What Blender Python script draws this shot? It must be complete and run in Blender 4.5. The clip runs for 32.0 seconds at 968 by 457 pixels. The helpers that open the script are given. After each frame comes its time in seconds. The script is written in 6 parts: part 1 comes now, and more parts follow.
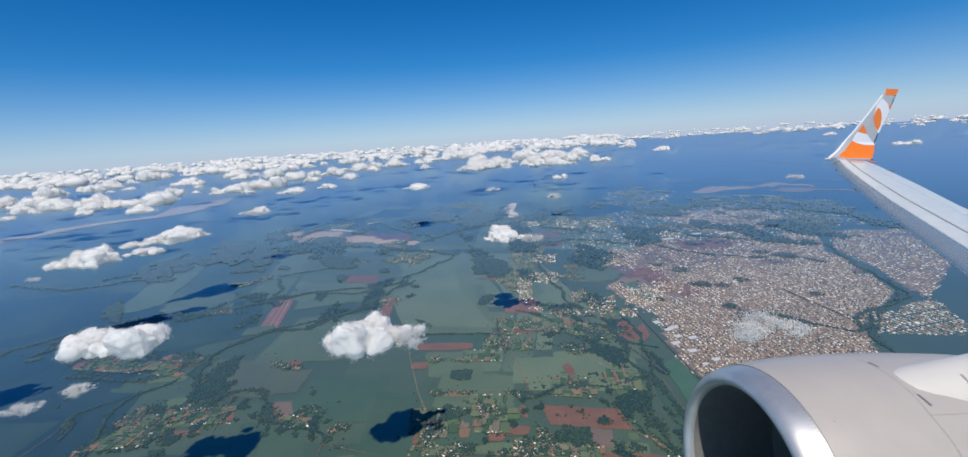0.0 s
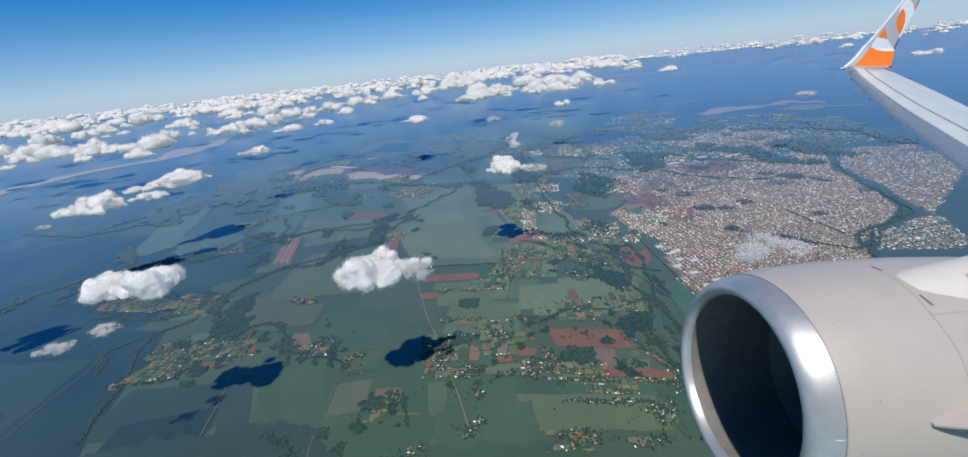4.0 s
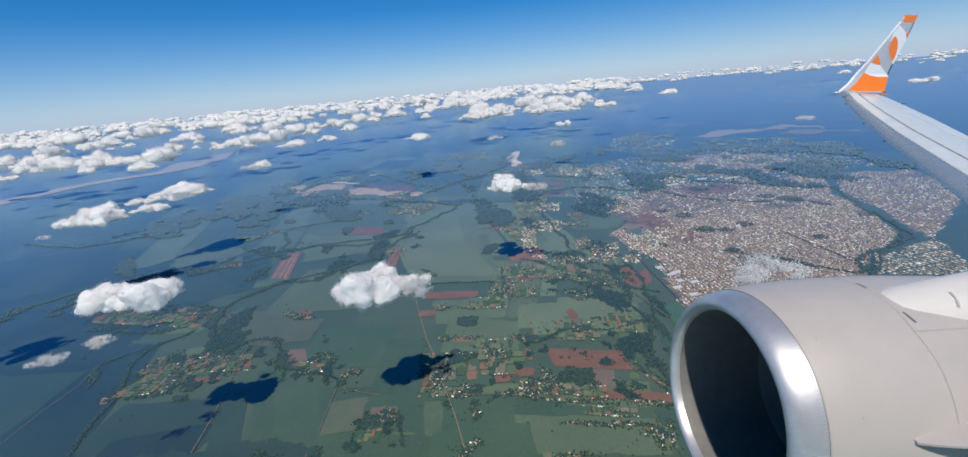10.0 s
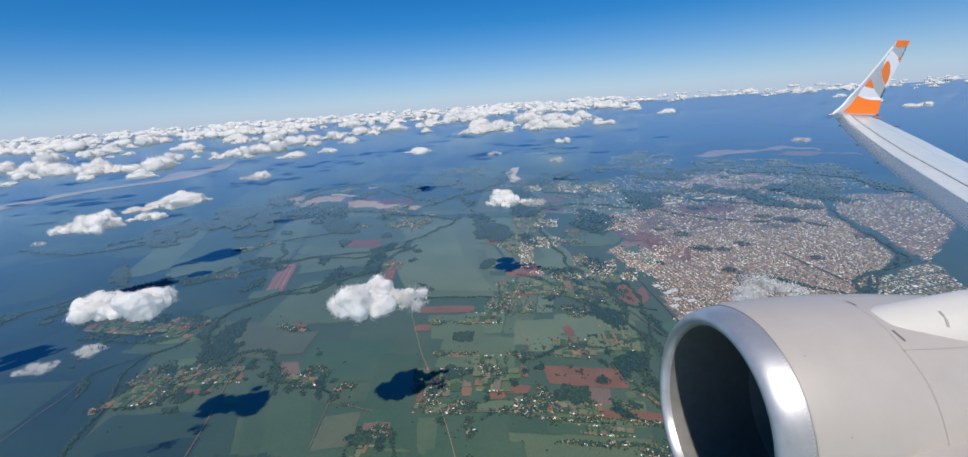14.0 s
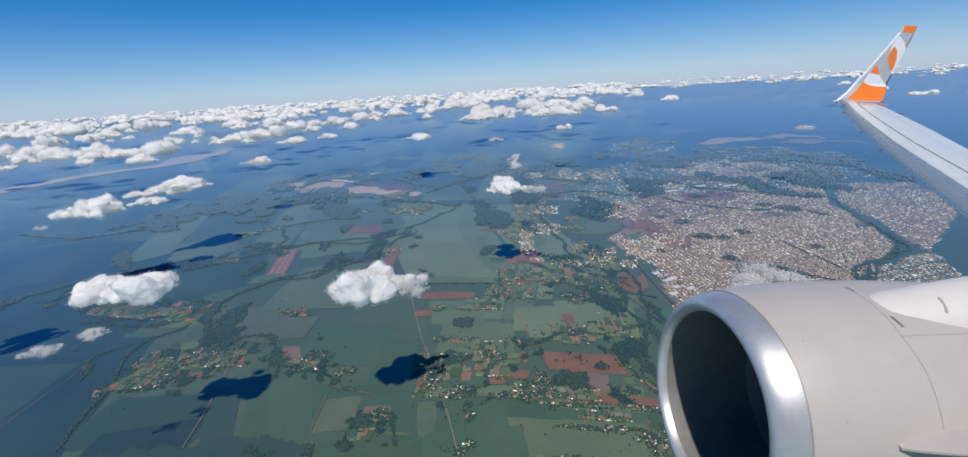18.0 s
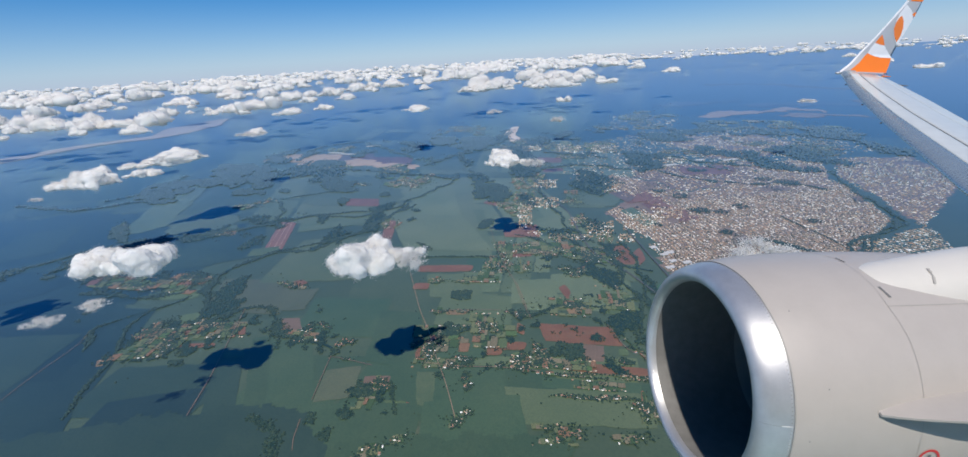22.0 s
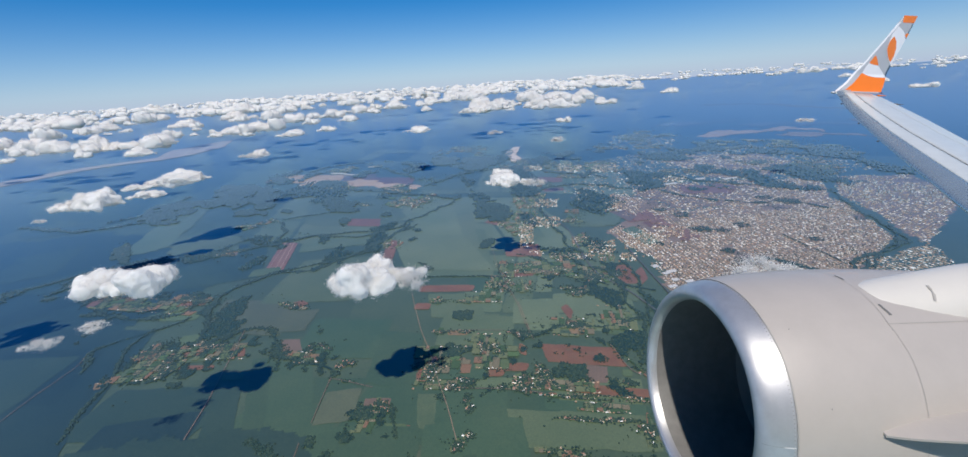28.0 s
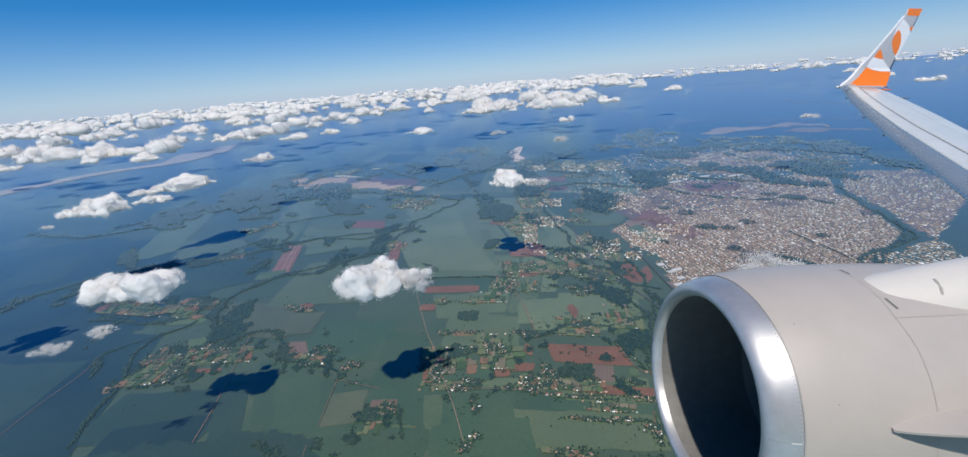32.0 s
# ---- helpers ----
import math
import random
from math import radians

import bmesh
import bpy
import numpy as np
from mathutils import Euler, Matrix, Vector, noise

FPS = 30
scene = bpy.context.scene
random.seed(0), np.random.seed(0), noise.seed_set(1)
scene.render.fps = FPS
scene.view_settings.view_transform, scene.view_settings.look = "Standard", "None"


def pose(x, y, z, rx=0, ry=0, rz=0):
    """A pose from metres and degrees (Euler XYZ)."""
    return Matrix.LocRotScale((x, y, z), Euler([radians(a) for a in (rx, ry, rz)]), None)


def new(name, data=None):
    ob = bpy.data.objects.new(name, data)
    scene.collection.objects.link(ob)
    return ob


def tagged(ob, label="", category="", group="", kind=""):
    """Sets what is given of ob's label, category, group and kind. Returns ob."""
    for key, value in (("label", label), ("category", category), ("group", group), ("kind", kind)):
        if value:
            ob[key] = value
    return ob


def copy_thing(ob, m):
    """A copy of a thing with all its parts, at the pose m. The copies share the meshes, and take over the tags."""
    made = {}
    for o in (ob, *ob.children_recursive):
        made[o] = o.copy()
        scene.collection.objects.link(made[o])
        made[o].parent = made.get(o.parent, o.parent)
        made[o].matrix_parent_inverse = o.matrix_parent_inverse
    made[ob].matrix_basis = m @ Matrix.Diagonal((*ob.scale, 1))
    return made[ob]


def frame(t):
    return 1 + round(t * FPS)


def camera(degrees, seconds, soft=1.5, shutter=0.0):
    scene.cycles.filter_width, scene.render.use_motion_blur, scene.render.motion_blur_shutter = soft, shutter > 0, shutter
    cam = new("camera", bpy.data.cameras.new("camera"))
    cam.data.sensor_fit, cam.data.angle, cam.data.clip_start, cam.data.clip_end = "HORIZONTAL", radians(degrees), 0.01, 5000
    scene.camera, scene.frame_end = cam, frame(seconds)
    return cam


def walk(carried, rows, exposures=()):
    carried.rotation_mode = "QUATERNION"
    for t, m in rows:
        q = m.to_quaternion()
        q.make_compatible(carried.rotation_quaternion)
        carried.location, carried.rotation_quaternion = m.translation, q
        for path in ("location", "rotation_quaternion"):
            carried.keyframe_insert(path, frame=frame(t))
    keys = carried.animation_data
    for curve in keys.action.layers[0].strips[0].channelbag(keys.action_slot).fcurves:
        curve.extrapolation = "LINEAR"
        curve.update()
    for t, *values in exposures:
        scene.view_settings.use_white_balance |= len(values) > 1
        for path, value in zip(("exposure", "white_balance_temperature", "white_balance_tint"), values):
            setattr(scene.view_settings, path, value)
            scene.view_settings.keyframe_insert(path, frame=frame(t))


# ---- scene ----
# The land below is built to a reduced scale, so that its horizon lies within the lens's reach.
from functools import lru_cache

HEIGHT = 125.65
cam = camera(94.1, 32.0, soft=1.5)
ROWS = [
    (0.0, -0.450, -0.119, 0.408, 78.60, 3.70, -7.05),
    (0.5, -0.433, -0.097, 0.384, 74.45, 5.11, -7.32),
    (1.0, -0.412, -0.073, 0.355, 72.31, 6.02, -7.43),
    (1.5, -0.385, -0.051, 0.322, 72.32, 6.74, -7.42),
    (2.0, -0.363, -0.032, 0.291, 71.74, 6.42, -7.32),
    (2.5, -0.349, -0.022, 0.267, 71.67, 6.31, -7.42),
    (3.0, -0.348, -0.016, 0.250, 71.21, 6.00, -7.51),
    (3.5, -0.357, -0.014, 0.241, 70.46, 5.60, -7.47),
    (4.0, -0.368, -0.017, 0.239, 69.94, 5.84, -7.22),
    (4.5, -0.375, -0.023, 0.240, 69.70, 6.09, -7.09),
    (6.5, -0.314, -0.051, 0.207, 71.11, 6.14, -7.10),
    (7.0, -0.311, -0.052, 0.204, 71.38, 5.71, -7.06),
    (7.5, -0.304, -0.054, 0.202, 71.62, 5.62, -7.07),
    (8.0, -0.296, -0.057, 0.200, 71.71, 5.76, -7.12),
    (8.5, -0.290, -0.060, 0.198, 71.71, 5.73, -7.05),
    (9.0, -0.285, -0.065, 0.195, 71.59, 5.38, -6.97),
    (9.5, -0.280, -0.072, 0.191, 71.83, 5.24, -6.89),
    (10.0, -0.273, -0.081, 0.185, 72.25, 4.93, -6.88),
    (10.5, -0.264, -0.087, 0.179, 72.77, 4.59, -6.79),
    (11.0, -0.255, -0.090, 0.171, 73.15, 4.04, -6.72),
    (11.5, -0.243, -0.092, 0.164, 73.72, 3.92, -6.71),
    (12.0, -0.229, -0.091, 0.157, 74.19, 3.87, -6.73),
    (12.5, -0.220, -0.088, 0.151, 74.31, 3.72, -6.74),
    (13.0, -0.211, -0.086, 0.146, 74.28, 3.82, -6.81),
    (13.5, -0.204, -0.085, 0.142, 74.24, 3.84, -6.82),
    (15.5, -0.196, -0.074, 0.122, 73.60, 3.70, -6.80),
    (16.0, -0.194, -0.073, 0.119, 73.41, 3.71, -6.77),
    (16.5, -0.193, -0.073, 0.116, 73.35, 3.84, -6.75),
    (17.0, -0.194, -0.071, 0.112, 73.16, 3.58, -6.69),
    (17.5, -0.190, -0.068, 0.108, 73.01, 3.22, -6.62),
    (18.0, -0.178, -0.064, 0.103, 72.46, 3.51, -6.66),
    (18.5, -0.164, -0.055, 0.093, 71.30, 3.37, -6.71),
    (19.0, -0.148, -0.047, 0.083, 70.42, 3.26, -6.78),
    (19.5, -0.137, -0.042, 0.074, 69.55, 3.14, -6.84),
    (20.0, -0.129, -0.040, 0.067, 69.22, 2.93, -6.79),
    (20.5, -0.125, -0.040, 0.063, 69.02, 2.77, -6.71),
    (21.0, -0.118, -0.043, 0.061, 69.25, 3.13, -6.82),
    (21.5, -0.114, -0.045, 0.059, 69.02, 3.01, -6.74),
    (22.0, -0.110, -0.049, 0.057, 69.09, 3.24, -6.81),
    (22.5, -0.110, -0.053, 0.056, 68.85, 3.12, -6.69),
    (23.0, -0.107, -0.060, 0.056, 68.85, 3.26, -6.65),
    (23.5, -0.101, -0.069, 0.055, 69.15, 3.51, -6.65),
    (24.0, -0.094, -0.075, 0.055, 71.35, 3.95, -6.64),
    (24.5, -0.085, -0.079, 0.054, 71.56, 4.47, -6.52),
    (25.0, -0.074, -0.082, 0.053, 72.26, 5.06, -6.59),
    (25.5, -0.070, -0.080, 0.052, 72.44, 4.76, -6.66),
    (27.5, -0.080, -0.059, 0.052, 71.79, 3.45, -6.85),
    (28.0, -0.076, -0.060, 0.051, 71.58, 3.54, -6.73),
    (28.5, -0.070, -0.061, 0.047, 71.37, 3.54, -6.66),
    (29.0, -0.058, -0.064, 0.042, 71.53, 3.90, -6.65),
    (29.5, -0.050, -0.067, 0.038, 71.47, 4.00, -6.58),
    (30.0, -0.046, -0.068, 0.034, 71.54, 3.98, -6.52),
    (30.5, -0.047, -0.067, 0.033, 71.69, 4.07, -6.52),
    (31.0, -0.050, -0.066, 0.033, 71.84, 4.25, -6.50),
    (31.5, -0.056, -0.066, 0.033, 71.84, 4.36, -6.47),
    (32.0, -0.063, -0.066, 0.035, 71.66, 4.39, -6.45),
]

EXPOSURES = [(0.0, 0.0), (32.0, 0.0)]
walk(cam, [(t, pose(x, y, HEIGHT + z, rx, ry, rz)) for t, x, y, z, rx, ry, rz in ROWS], EXPOSURES)

# ---- light ----
SUN_EL, SUN_AZ = 60.0, -172.0      # degrees; azimuth from +y towards +x
sun_dir = Vector((math.sin(radians(SUN_AZ)) * math.cos(radians(SUN_EL)),
                  math.cos(radians(SUN_AZ)) * math.cos(radians(SUN_EL)), math.sin(radians(SUN_EL))))
sun_data = bpy.data.lights.new("sun", "SUN")
sun_data.energy, sun_data.angle, sun_data.color = 4.0, radians(1.0), (1.0, 0.94, 0.86)
sun = new("sun", sun_data)
sun.matrix_world = Matrix.Translation((0, 0, 400)) @ sun_dir.to_track_quat("Z", "Y").to_matrix().to_4x4()

world = bpy.data.worlds.new("world")
scene.world = world
world.use_nodes = True
wt = world.node_tree
wt.nodes.clear()
sky = wt.nodes.new("ShaderNodeTexSky")
sky.sky_type, sky.sun_disc = "NISHITA", False
sky.sun_elevation, sky.sun_rotation = radians(SUN_EL), radians(SUN_AZ)
sky.altitude, sky.air_density, sky.dust_density, sky.ozone_density = 1200, 1.0, 0.1, 3.0
crd = wt.nodes.new("ShaderNodeTexCoord")
lift = wt.nodes.new("ShaderNodeVectorMath")     # the horizon seen from a height lies below eye level
lift.operation, lift.inputs[1].default_value = "ADD", (0, 0, 0.03)
hsv = wt.nodes.new("ShaderNodeHueSaturation")
hsv.inputs["Hue"].default_value = 0.506
hsv.inputs["Saturation"].default_value = 1.62
hsv.inputs["Value"].default_value = 1.0
bg = wt.nodes.new("ShaderNodeBackground")
bg.inputs["Strength"].default_value = 0.1
wo = wt.nodes.new("ShaderNodeOutputWorld")
wt.links.new(crd.outputs["Generated"], lift.inputs[0])
wt.links.new(lift.outputs[0], sky.inputs["Vector"])
wt.links.new(sky.outputs[0], hsv.inputs["Color"])
sep = wt.nodes.new("ShaderNodeSeparateXYZ")          # pale haze low over the horizon
wt.links.new(lift.outputs[0], sep.inputs[0])
low = wt.nodes.new("ShaderNodeMath")
low.operation, low.inputs[1].default_value = "MULTIPLY", -13.0
wt.links.new(sep.outputs["Z"], low.inputs[0])
fade = wt.nodes.new("ShaderNodeMath")
fade.operation = "EXPONENT"
fade.use_clamp = True
wt.links.new(low.outputs[0], fade.inputs[0])
hz = wt.nodes.new("ShaderNodeMix")
hz.data_type = "RGBA"
hz.inputs[7].default_value = (3.9, 4.8, 7.1, 1)
wt.links.new(fade.outputs[0], hz.inputs[0])
wt.links.new(hsv.outputs[0], hz.inputs[6])
wt.links.new(hz.outputs[2], bg.inputs["Color"])
wt.links.new(bg.outputs[0], wo.inputs["Surface"])

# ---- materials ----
# strength and colour of the distance haze imitated on the land's surfaces
HAZE_RATE = 0.19
HAZE_TINT = (0.235, 0.44, 0.55, 1)


def blank(name):
    m = bpy.data.materials.new(name)
    m.use_nodes = True
    m.node_tree.nodes.clear()
    out = m.node_tree.nodes.new("ShaderNodeOutputMaterial")
    return m, m.node_tree, out


def node(nt, kind, **sockets):
    n = nt.nodes.new("ShaderNode" + kind)
    for k, v in sockets.items():
        n.inputs[k.replace("_", " ")].default_value = v
    return n


def maths(nt, op, a, b=None):
    n = nt.nodes.new("ShaderNodeMath")
    n.operation = op
    for i, v in enumerate((a, b)):
        if v is None:
            continue
        if isinstance(v, (int, float)):
            n.inputs[i].default_value = v
        else:
            nt.links.new(v, n.inputs[i])
    return n.outputs[0]


def mixed(nt, fac, a, b):
    n = nt.nodes.new("ShaderNodeMix")
    n.data_type = "RGBA"
    nt.links.new(fac, n.inputs[0])
    for i, v in ((6, a), (7, b)):
        if isinstance(v, tuple):
            n.inputs[i].default_value = (*v[:3], 1)
        else:
            nt.links.new(v, n.inputs[i])
    return n.outputs[2]


def shade(c, f):
    return tuple(min(1, v * f) for v in c)


def sheen(nt, shader, out, rate=None, flat=False, cool=False):
    """Distance haze put into the land's colour: a bluish sky gloss, stronger the flatter it is looked along."""
    up = node(nt, "CombineXYZ", Z=1.0)
    lw = node(nt, "LayerWeight", Blend=0.5)
    gl = node(nt, "BsdfGlossy", Color=HAZE_TINT, Roughness=1.0)
    nt.links.new(up.outputs[0], lw.inputs["Normal"])
    nt.links.new(up.outputs[0], gl.inputs["Normal"])
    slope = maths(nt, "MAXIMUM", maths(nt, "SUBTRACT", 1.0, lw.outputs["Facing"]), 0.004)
    deep = maths(nt, "POWER", maths(nt, "DIVIDE", rate or HAZE_RATE, slope), 1.5)
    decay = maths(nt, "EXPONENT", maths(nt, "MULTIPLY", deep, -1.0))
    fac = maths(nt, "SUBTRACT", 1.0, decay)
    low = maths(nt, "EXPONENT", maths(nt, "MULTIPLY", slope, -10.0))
    # haze tint, paler towards the horizon; cool is a bluer one for trees
    nt.links.new(mixed(nt, low, (0.25, 0.43, 0.60) if cool else HAZE_TINT[:3], (0.50, 0.67, 0.80) if cool else (0.72, 0.83, 0.88)), gl.inputs["Color"])
    gloss = gl.outputs[0]
    # second lobe keeps the imitated haze from darkening in cloud shadow
    if flat:
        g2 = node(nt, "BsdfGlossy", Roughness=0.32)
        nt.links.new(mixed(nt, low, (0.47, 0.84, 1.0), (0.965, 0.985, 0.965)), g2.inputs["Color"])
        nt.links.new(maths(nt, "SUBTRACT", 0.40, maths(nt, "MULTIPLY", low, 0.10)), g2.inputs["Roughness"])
        nt.links.new(up.outputs[0], g2.inputs["Normal"])
        both = node(nt, "MixShader", Fac=0.86)
        nt.links.new(gl.outputs[0], both.inputs[1])
        nt.links.new(g2.outputs[0], both.inputs[2])
        gloss = both.outputs[0]
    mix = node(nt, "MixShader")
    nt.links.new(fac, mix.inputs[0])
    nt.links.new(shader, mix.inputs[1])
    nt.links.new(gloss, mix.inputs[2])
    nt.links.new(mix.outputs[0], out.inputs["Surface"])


def ramp(nt, fac, lo, hi):
    n = nt.nodes.new("ShaderNodeMapRange")
    n.inputs["From Min"].default_value, n.inputs["From Max"].default_value = lo, hi
    nt.links.new(fac, n.inputs[0])
    return n.outputs[0]


def earth(name, dark, light, broad=0.04, fine=0.9, rows=0.0, depth=0.13, patch=None, parcels=0.0, rate=None):
    """Land surface: two scales of variation, drilled rows and, if asked, patches of a third colour."""
    m, nt, out = blank(name)
    geo = node(nt, "NewGeometry")
    tc = node(nt, "TexCoord")
    n1 = node(nt, "TexNoise", Scale=broad, Detail=5.0, Roughness=0.6)
    n2 = node(nt, "TexNoise", Scale=fine, Detail=4.0, Roughness=0.65)
    info = node(nt, "ObjectInfo")
    for n in (n1, n2):
        nt.links.new(geo.outputs["Position"], n.inputs["Vector"])
    col = mixed(nt, ramp(nt, n1.outputs[0], 0.33, 0.67), dark, light)
    col = mixed(nt, maths(nt, "MULTIPLY", ramp(nt, n2.outputs[0], 0.4, 0.75), 0.55), col, shade(dark, 0.6))
    if patch:
        n3 = node(nt, "TexNoise", Scale=broad * 2.3, Detail=6.0, Roughness=0.7)
        nt.links.new(geo.outputs["Position"], n3.inputs["Vector"])
        col = mixed(nt, maths(nt, "MULTIPLY", ramp(nt, n3.outputs[0], 0.55, 0.68), 0.7), col, patch)
    if parcels:
        vo = node(nt, "TexVoronoi", Scale=parcels)
        vo.distance = "CHEBYCHEV"
        nt.links.new(geo.outputs["Position"], vo.inputs["Vector"])
        sp = node(nt, "SeparateColor")
        nt.links.new(vo.outputs["Color"], sp.inputs[0])
        col = mixed(nt, maths(nt, "MULTIPLY", sp.outputs[0], 0.6), col, shade(dark, 0.7))
    if rows:
        wv = node(nt, "TexWave", Scale=rows, Distortion=1.5, Detail=2.0, Detail_Scale=0.4)
        nt.links.new(tc.outputs["Object"], wv.inputs["Vector"])
        col = mixed(nt, maths(nt, "MULTIPLY", wv.outputs["Fac"], depth), col, shade(light, 1.35))
    hs = node(nt, "HueSaturation")
    nt.links.new(col, hs.inputs["Color"])
    nt.links.new(maths(nt, "ADD", maths(nt, "MULTIPLY", info.outputs["Random"], 0.20), 0.90), hs.inputs["Value"])
    df = node(nt, "BsdfDiffuse", Roughness=0.6)
    nt.links.new(hs.outputs[0], df.inputs["Color"])
    bp = node(nt, "Bump", Strength=0.5, Distance=0.15)
    nt.links.new(n2.outputs[0], bp.inputs["Height"])
    nt.links.new(bp.outputs[0], df.inputs["Normal"])
    # rate sets how strongly the imitated haze tints this surface
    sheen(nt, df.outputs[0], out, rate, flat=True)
    return m


def islands(name, stops, rough=0.7, rate=None, cool=False):
    """Many joined pieces, each of its own tint out of the list."""
    m, nt, out = blank(name)
    geo = node(nt, "NewGeometry")
    cr = nt.nodes.new("ShaderNodeValToRGB")
    cr.color_ramp.interpolation = "CONSTANT"
    e = cr.color_ramp.elements
    e[0].position, e[0].color = 0.0, (*stops[0], 1)
    e[1].position, e[1].color = 1.0 / len(stops), (*stops[1], 1)
    for i, c in enumerate(stops[2:], 2):
        s = e.new(i / len(stops))
        s.color = (*c, 1)
    nt.links.new(geo.outputs["Random Per Island"], cr.inputs[0])
    n2 = node(nt, "TexNoise", Scale=3.0, Detail=3.0)
    nt.links.new(geo.outputs["Position"], n2.inputs["Vector"])
    hs = node(nt, "HueSaturation")
    nt.links.new(cr.outputs[0], hs.inputs["Color"])
    nt.links.new(maths(nt, "ADD", n2.outputs[0], 0.5), hs.inputs["Value"])
    df = node(nt, "BsdfDiffuse", Roughness=rough)
    nt.links.new(hs.outputs[0], df.inputs["Color"])
    # the imitated haze tints roofs, walls and crowns as well
    sheen(nt, df.outputs[0], out, rate or HAZE_RATE * 0.82, cool=cool)
    return m


M_GROUND = earth("open_land", (0.072, 0.110, 0.055), (0.102, 0.136, 0.067), 0.02, 0.6, patch=(0.10, 0.13, 0.06), parcels=0.006)
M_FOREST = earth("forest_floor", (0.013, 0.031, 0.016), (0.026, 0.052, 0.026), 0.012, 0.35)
FIELD = {
    "green": earth("crop_green", (0.099, 0.138, 0.065), (0.130, 0.163, 0.078), 0.02, 1.2, 0.0, patch=(0.076, 0.116, 0.055)),
    "vivid": earth("crop_bright", (0.052, 0.094, 0.045), (0.076, 0.114, 0.053), 0.02, 1.2, 0.0),
    "dark": earth("crop_dark", (0.032, 0.058, 0.036), (0.047, 0.075, 0.043), 0.02, 1.2, 0.0),
    "slate": earth("crop_slate", (0.022, 0.043, 0.034), (0.032, 0.055, 0.040), 0.02, 1.2, 0.0),
    "pale": earth("crop_pale", (0.124, 0.165, 0.083), (0.162, 0.197, 0.101), 0.02, 1.2, 0.0),
    "red": earth("red_soil", (0.175, 0.084, 0.040), (0.235, 0.118, 0.060), 0.09, 1.3, 0.35, patch=(0.135, 0.115, 0.062)),
    "striped": earth("red_soil_rows", (0.175, 0.082, 0.055), (0.235, 0.120, 0.080), 0.06, 1.3, 0.16, 0.6),
    "brown": earth("stubble", (0.150, 0.110, 0.070), (0.200, 0.140, 0.095), 0.04, 1.3, 0.2),
    "sand": earth("dry_field", (0.400, 0.310, 0.235), (0.500, 0.390, 0.290), 0.02, 1.0, rate=0.14),
    "ochre": earth("bare_earth", (0.205, 0.140, 0.072), (0.290, 0.195, 0.100), 0.2, 1.5, patch=(0.13, 0.13, 0.06)),
    "fallow": earth("fallow_land", (0.094, 0.113, 0.060), (0.116, 0.131, 0.068), 0.04, 1.3, patch=(0.08, 0.105, 0.055)),
    "dust": earth("far_dusty_land", (0.240, 0.190, 0.145), (0.330, 0.255, 0.190), 0.01, 0.2, rate=0.14),
    "grass": earth("meadow", (0.085, 0.125, 0.050), (0.120, 0.158, 0.062), 0.08, 1.5),
    "strip": earth("mown_strip", (0.060, 0.120, 0.055), (0.080, 0.150, 0.070), 0.05, 1.2, 0.25),
}
TRACK = {
    "dirt": earth("dirt_track", (0.235, 0.160, 0.105), (0.300, 0.210, 0.145), 0.3, 2.0),
    "chalk": earth("pale_lane", (0.520, 0.420, 0.340), (0.620, 0.520, 0.440), 0.3, 2.0),
    "asphalt": earth("road_asphalt", (0.090, 0.085, 0.080), (0.140, 0.130, 0.120), 0.3, 2.0),
}
M_WATER = earth("silty_water", (0.55, 0.47, 0.42), (0.64, 0.55, 0.49), 0.01, 0.3, rate=0.11)
# cool gives the crowns their bluer imitated haze
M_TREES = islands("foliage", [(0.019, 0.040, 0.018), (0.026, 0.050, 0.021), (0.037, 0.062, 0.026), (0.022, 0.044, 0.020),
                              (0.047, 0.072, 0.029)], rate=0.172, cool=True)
M_HOUSES = islands("town_roofs", [(0.64, 0.51, 0.37), (0.46, 0.28, 0.17), (0.90, 0.84, 0.74), (0.52, 0.34, 0.22), (0.34, 0.28, 0.22), (0.78, 0.70, 0.58), (0.40, 0.24, 0.15),
                                  (0.24, 0.20, 0.16), (0.66, 0.50, 0.36), (0.95, 0.92, 0.86), (0.50, 0.36, 0.25), (0.30, 0.22, 0.16)], rate=0.145)
M_PLOTS = islands("garden_soils", [(0.09, 0.12, 0.055), (0.16, 0.135, 0.085), (0.20, 0.115, 0.070), (0.08, 0.13, 0.05), (0.12, 0.14, 0.07),
                                   (0.19, 0.165, 0.105), (0.13, 0.145, 0.07), (0.05, 0.085, 0.035)])
M_TOWN = earth("town_streets", (0.190, 0.138, 0.096), (0.255, 0.185, 0.128), 0.05, 1.0, patch=(0.09, 0.085, 0.05), rate=0.17)
M_WALL = islands("house_walls", [(0.60, 0.56, 0.50), (0.70, 0.68, 0.62), (0.52, 0.44, 0.36)])
M_ROOF = islands("house_roofs", [(0.42, 0.24, 0.17), (0.62, 0.58, 0.54), (0.36, 0.20, 0.14), (0.75, 0.73, 0.70)])
M_WHITE_ROOF = islands("sheet_roofs", [(0.75, 0.74, 0.72), (0.66, 0.65, 0.64), (0.52, 0.50, 0.49), (0.80, 0.79, 0.77)])


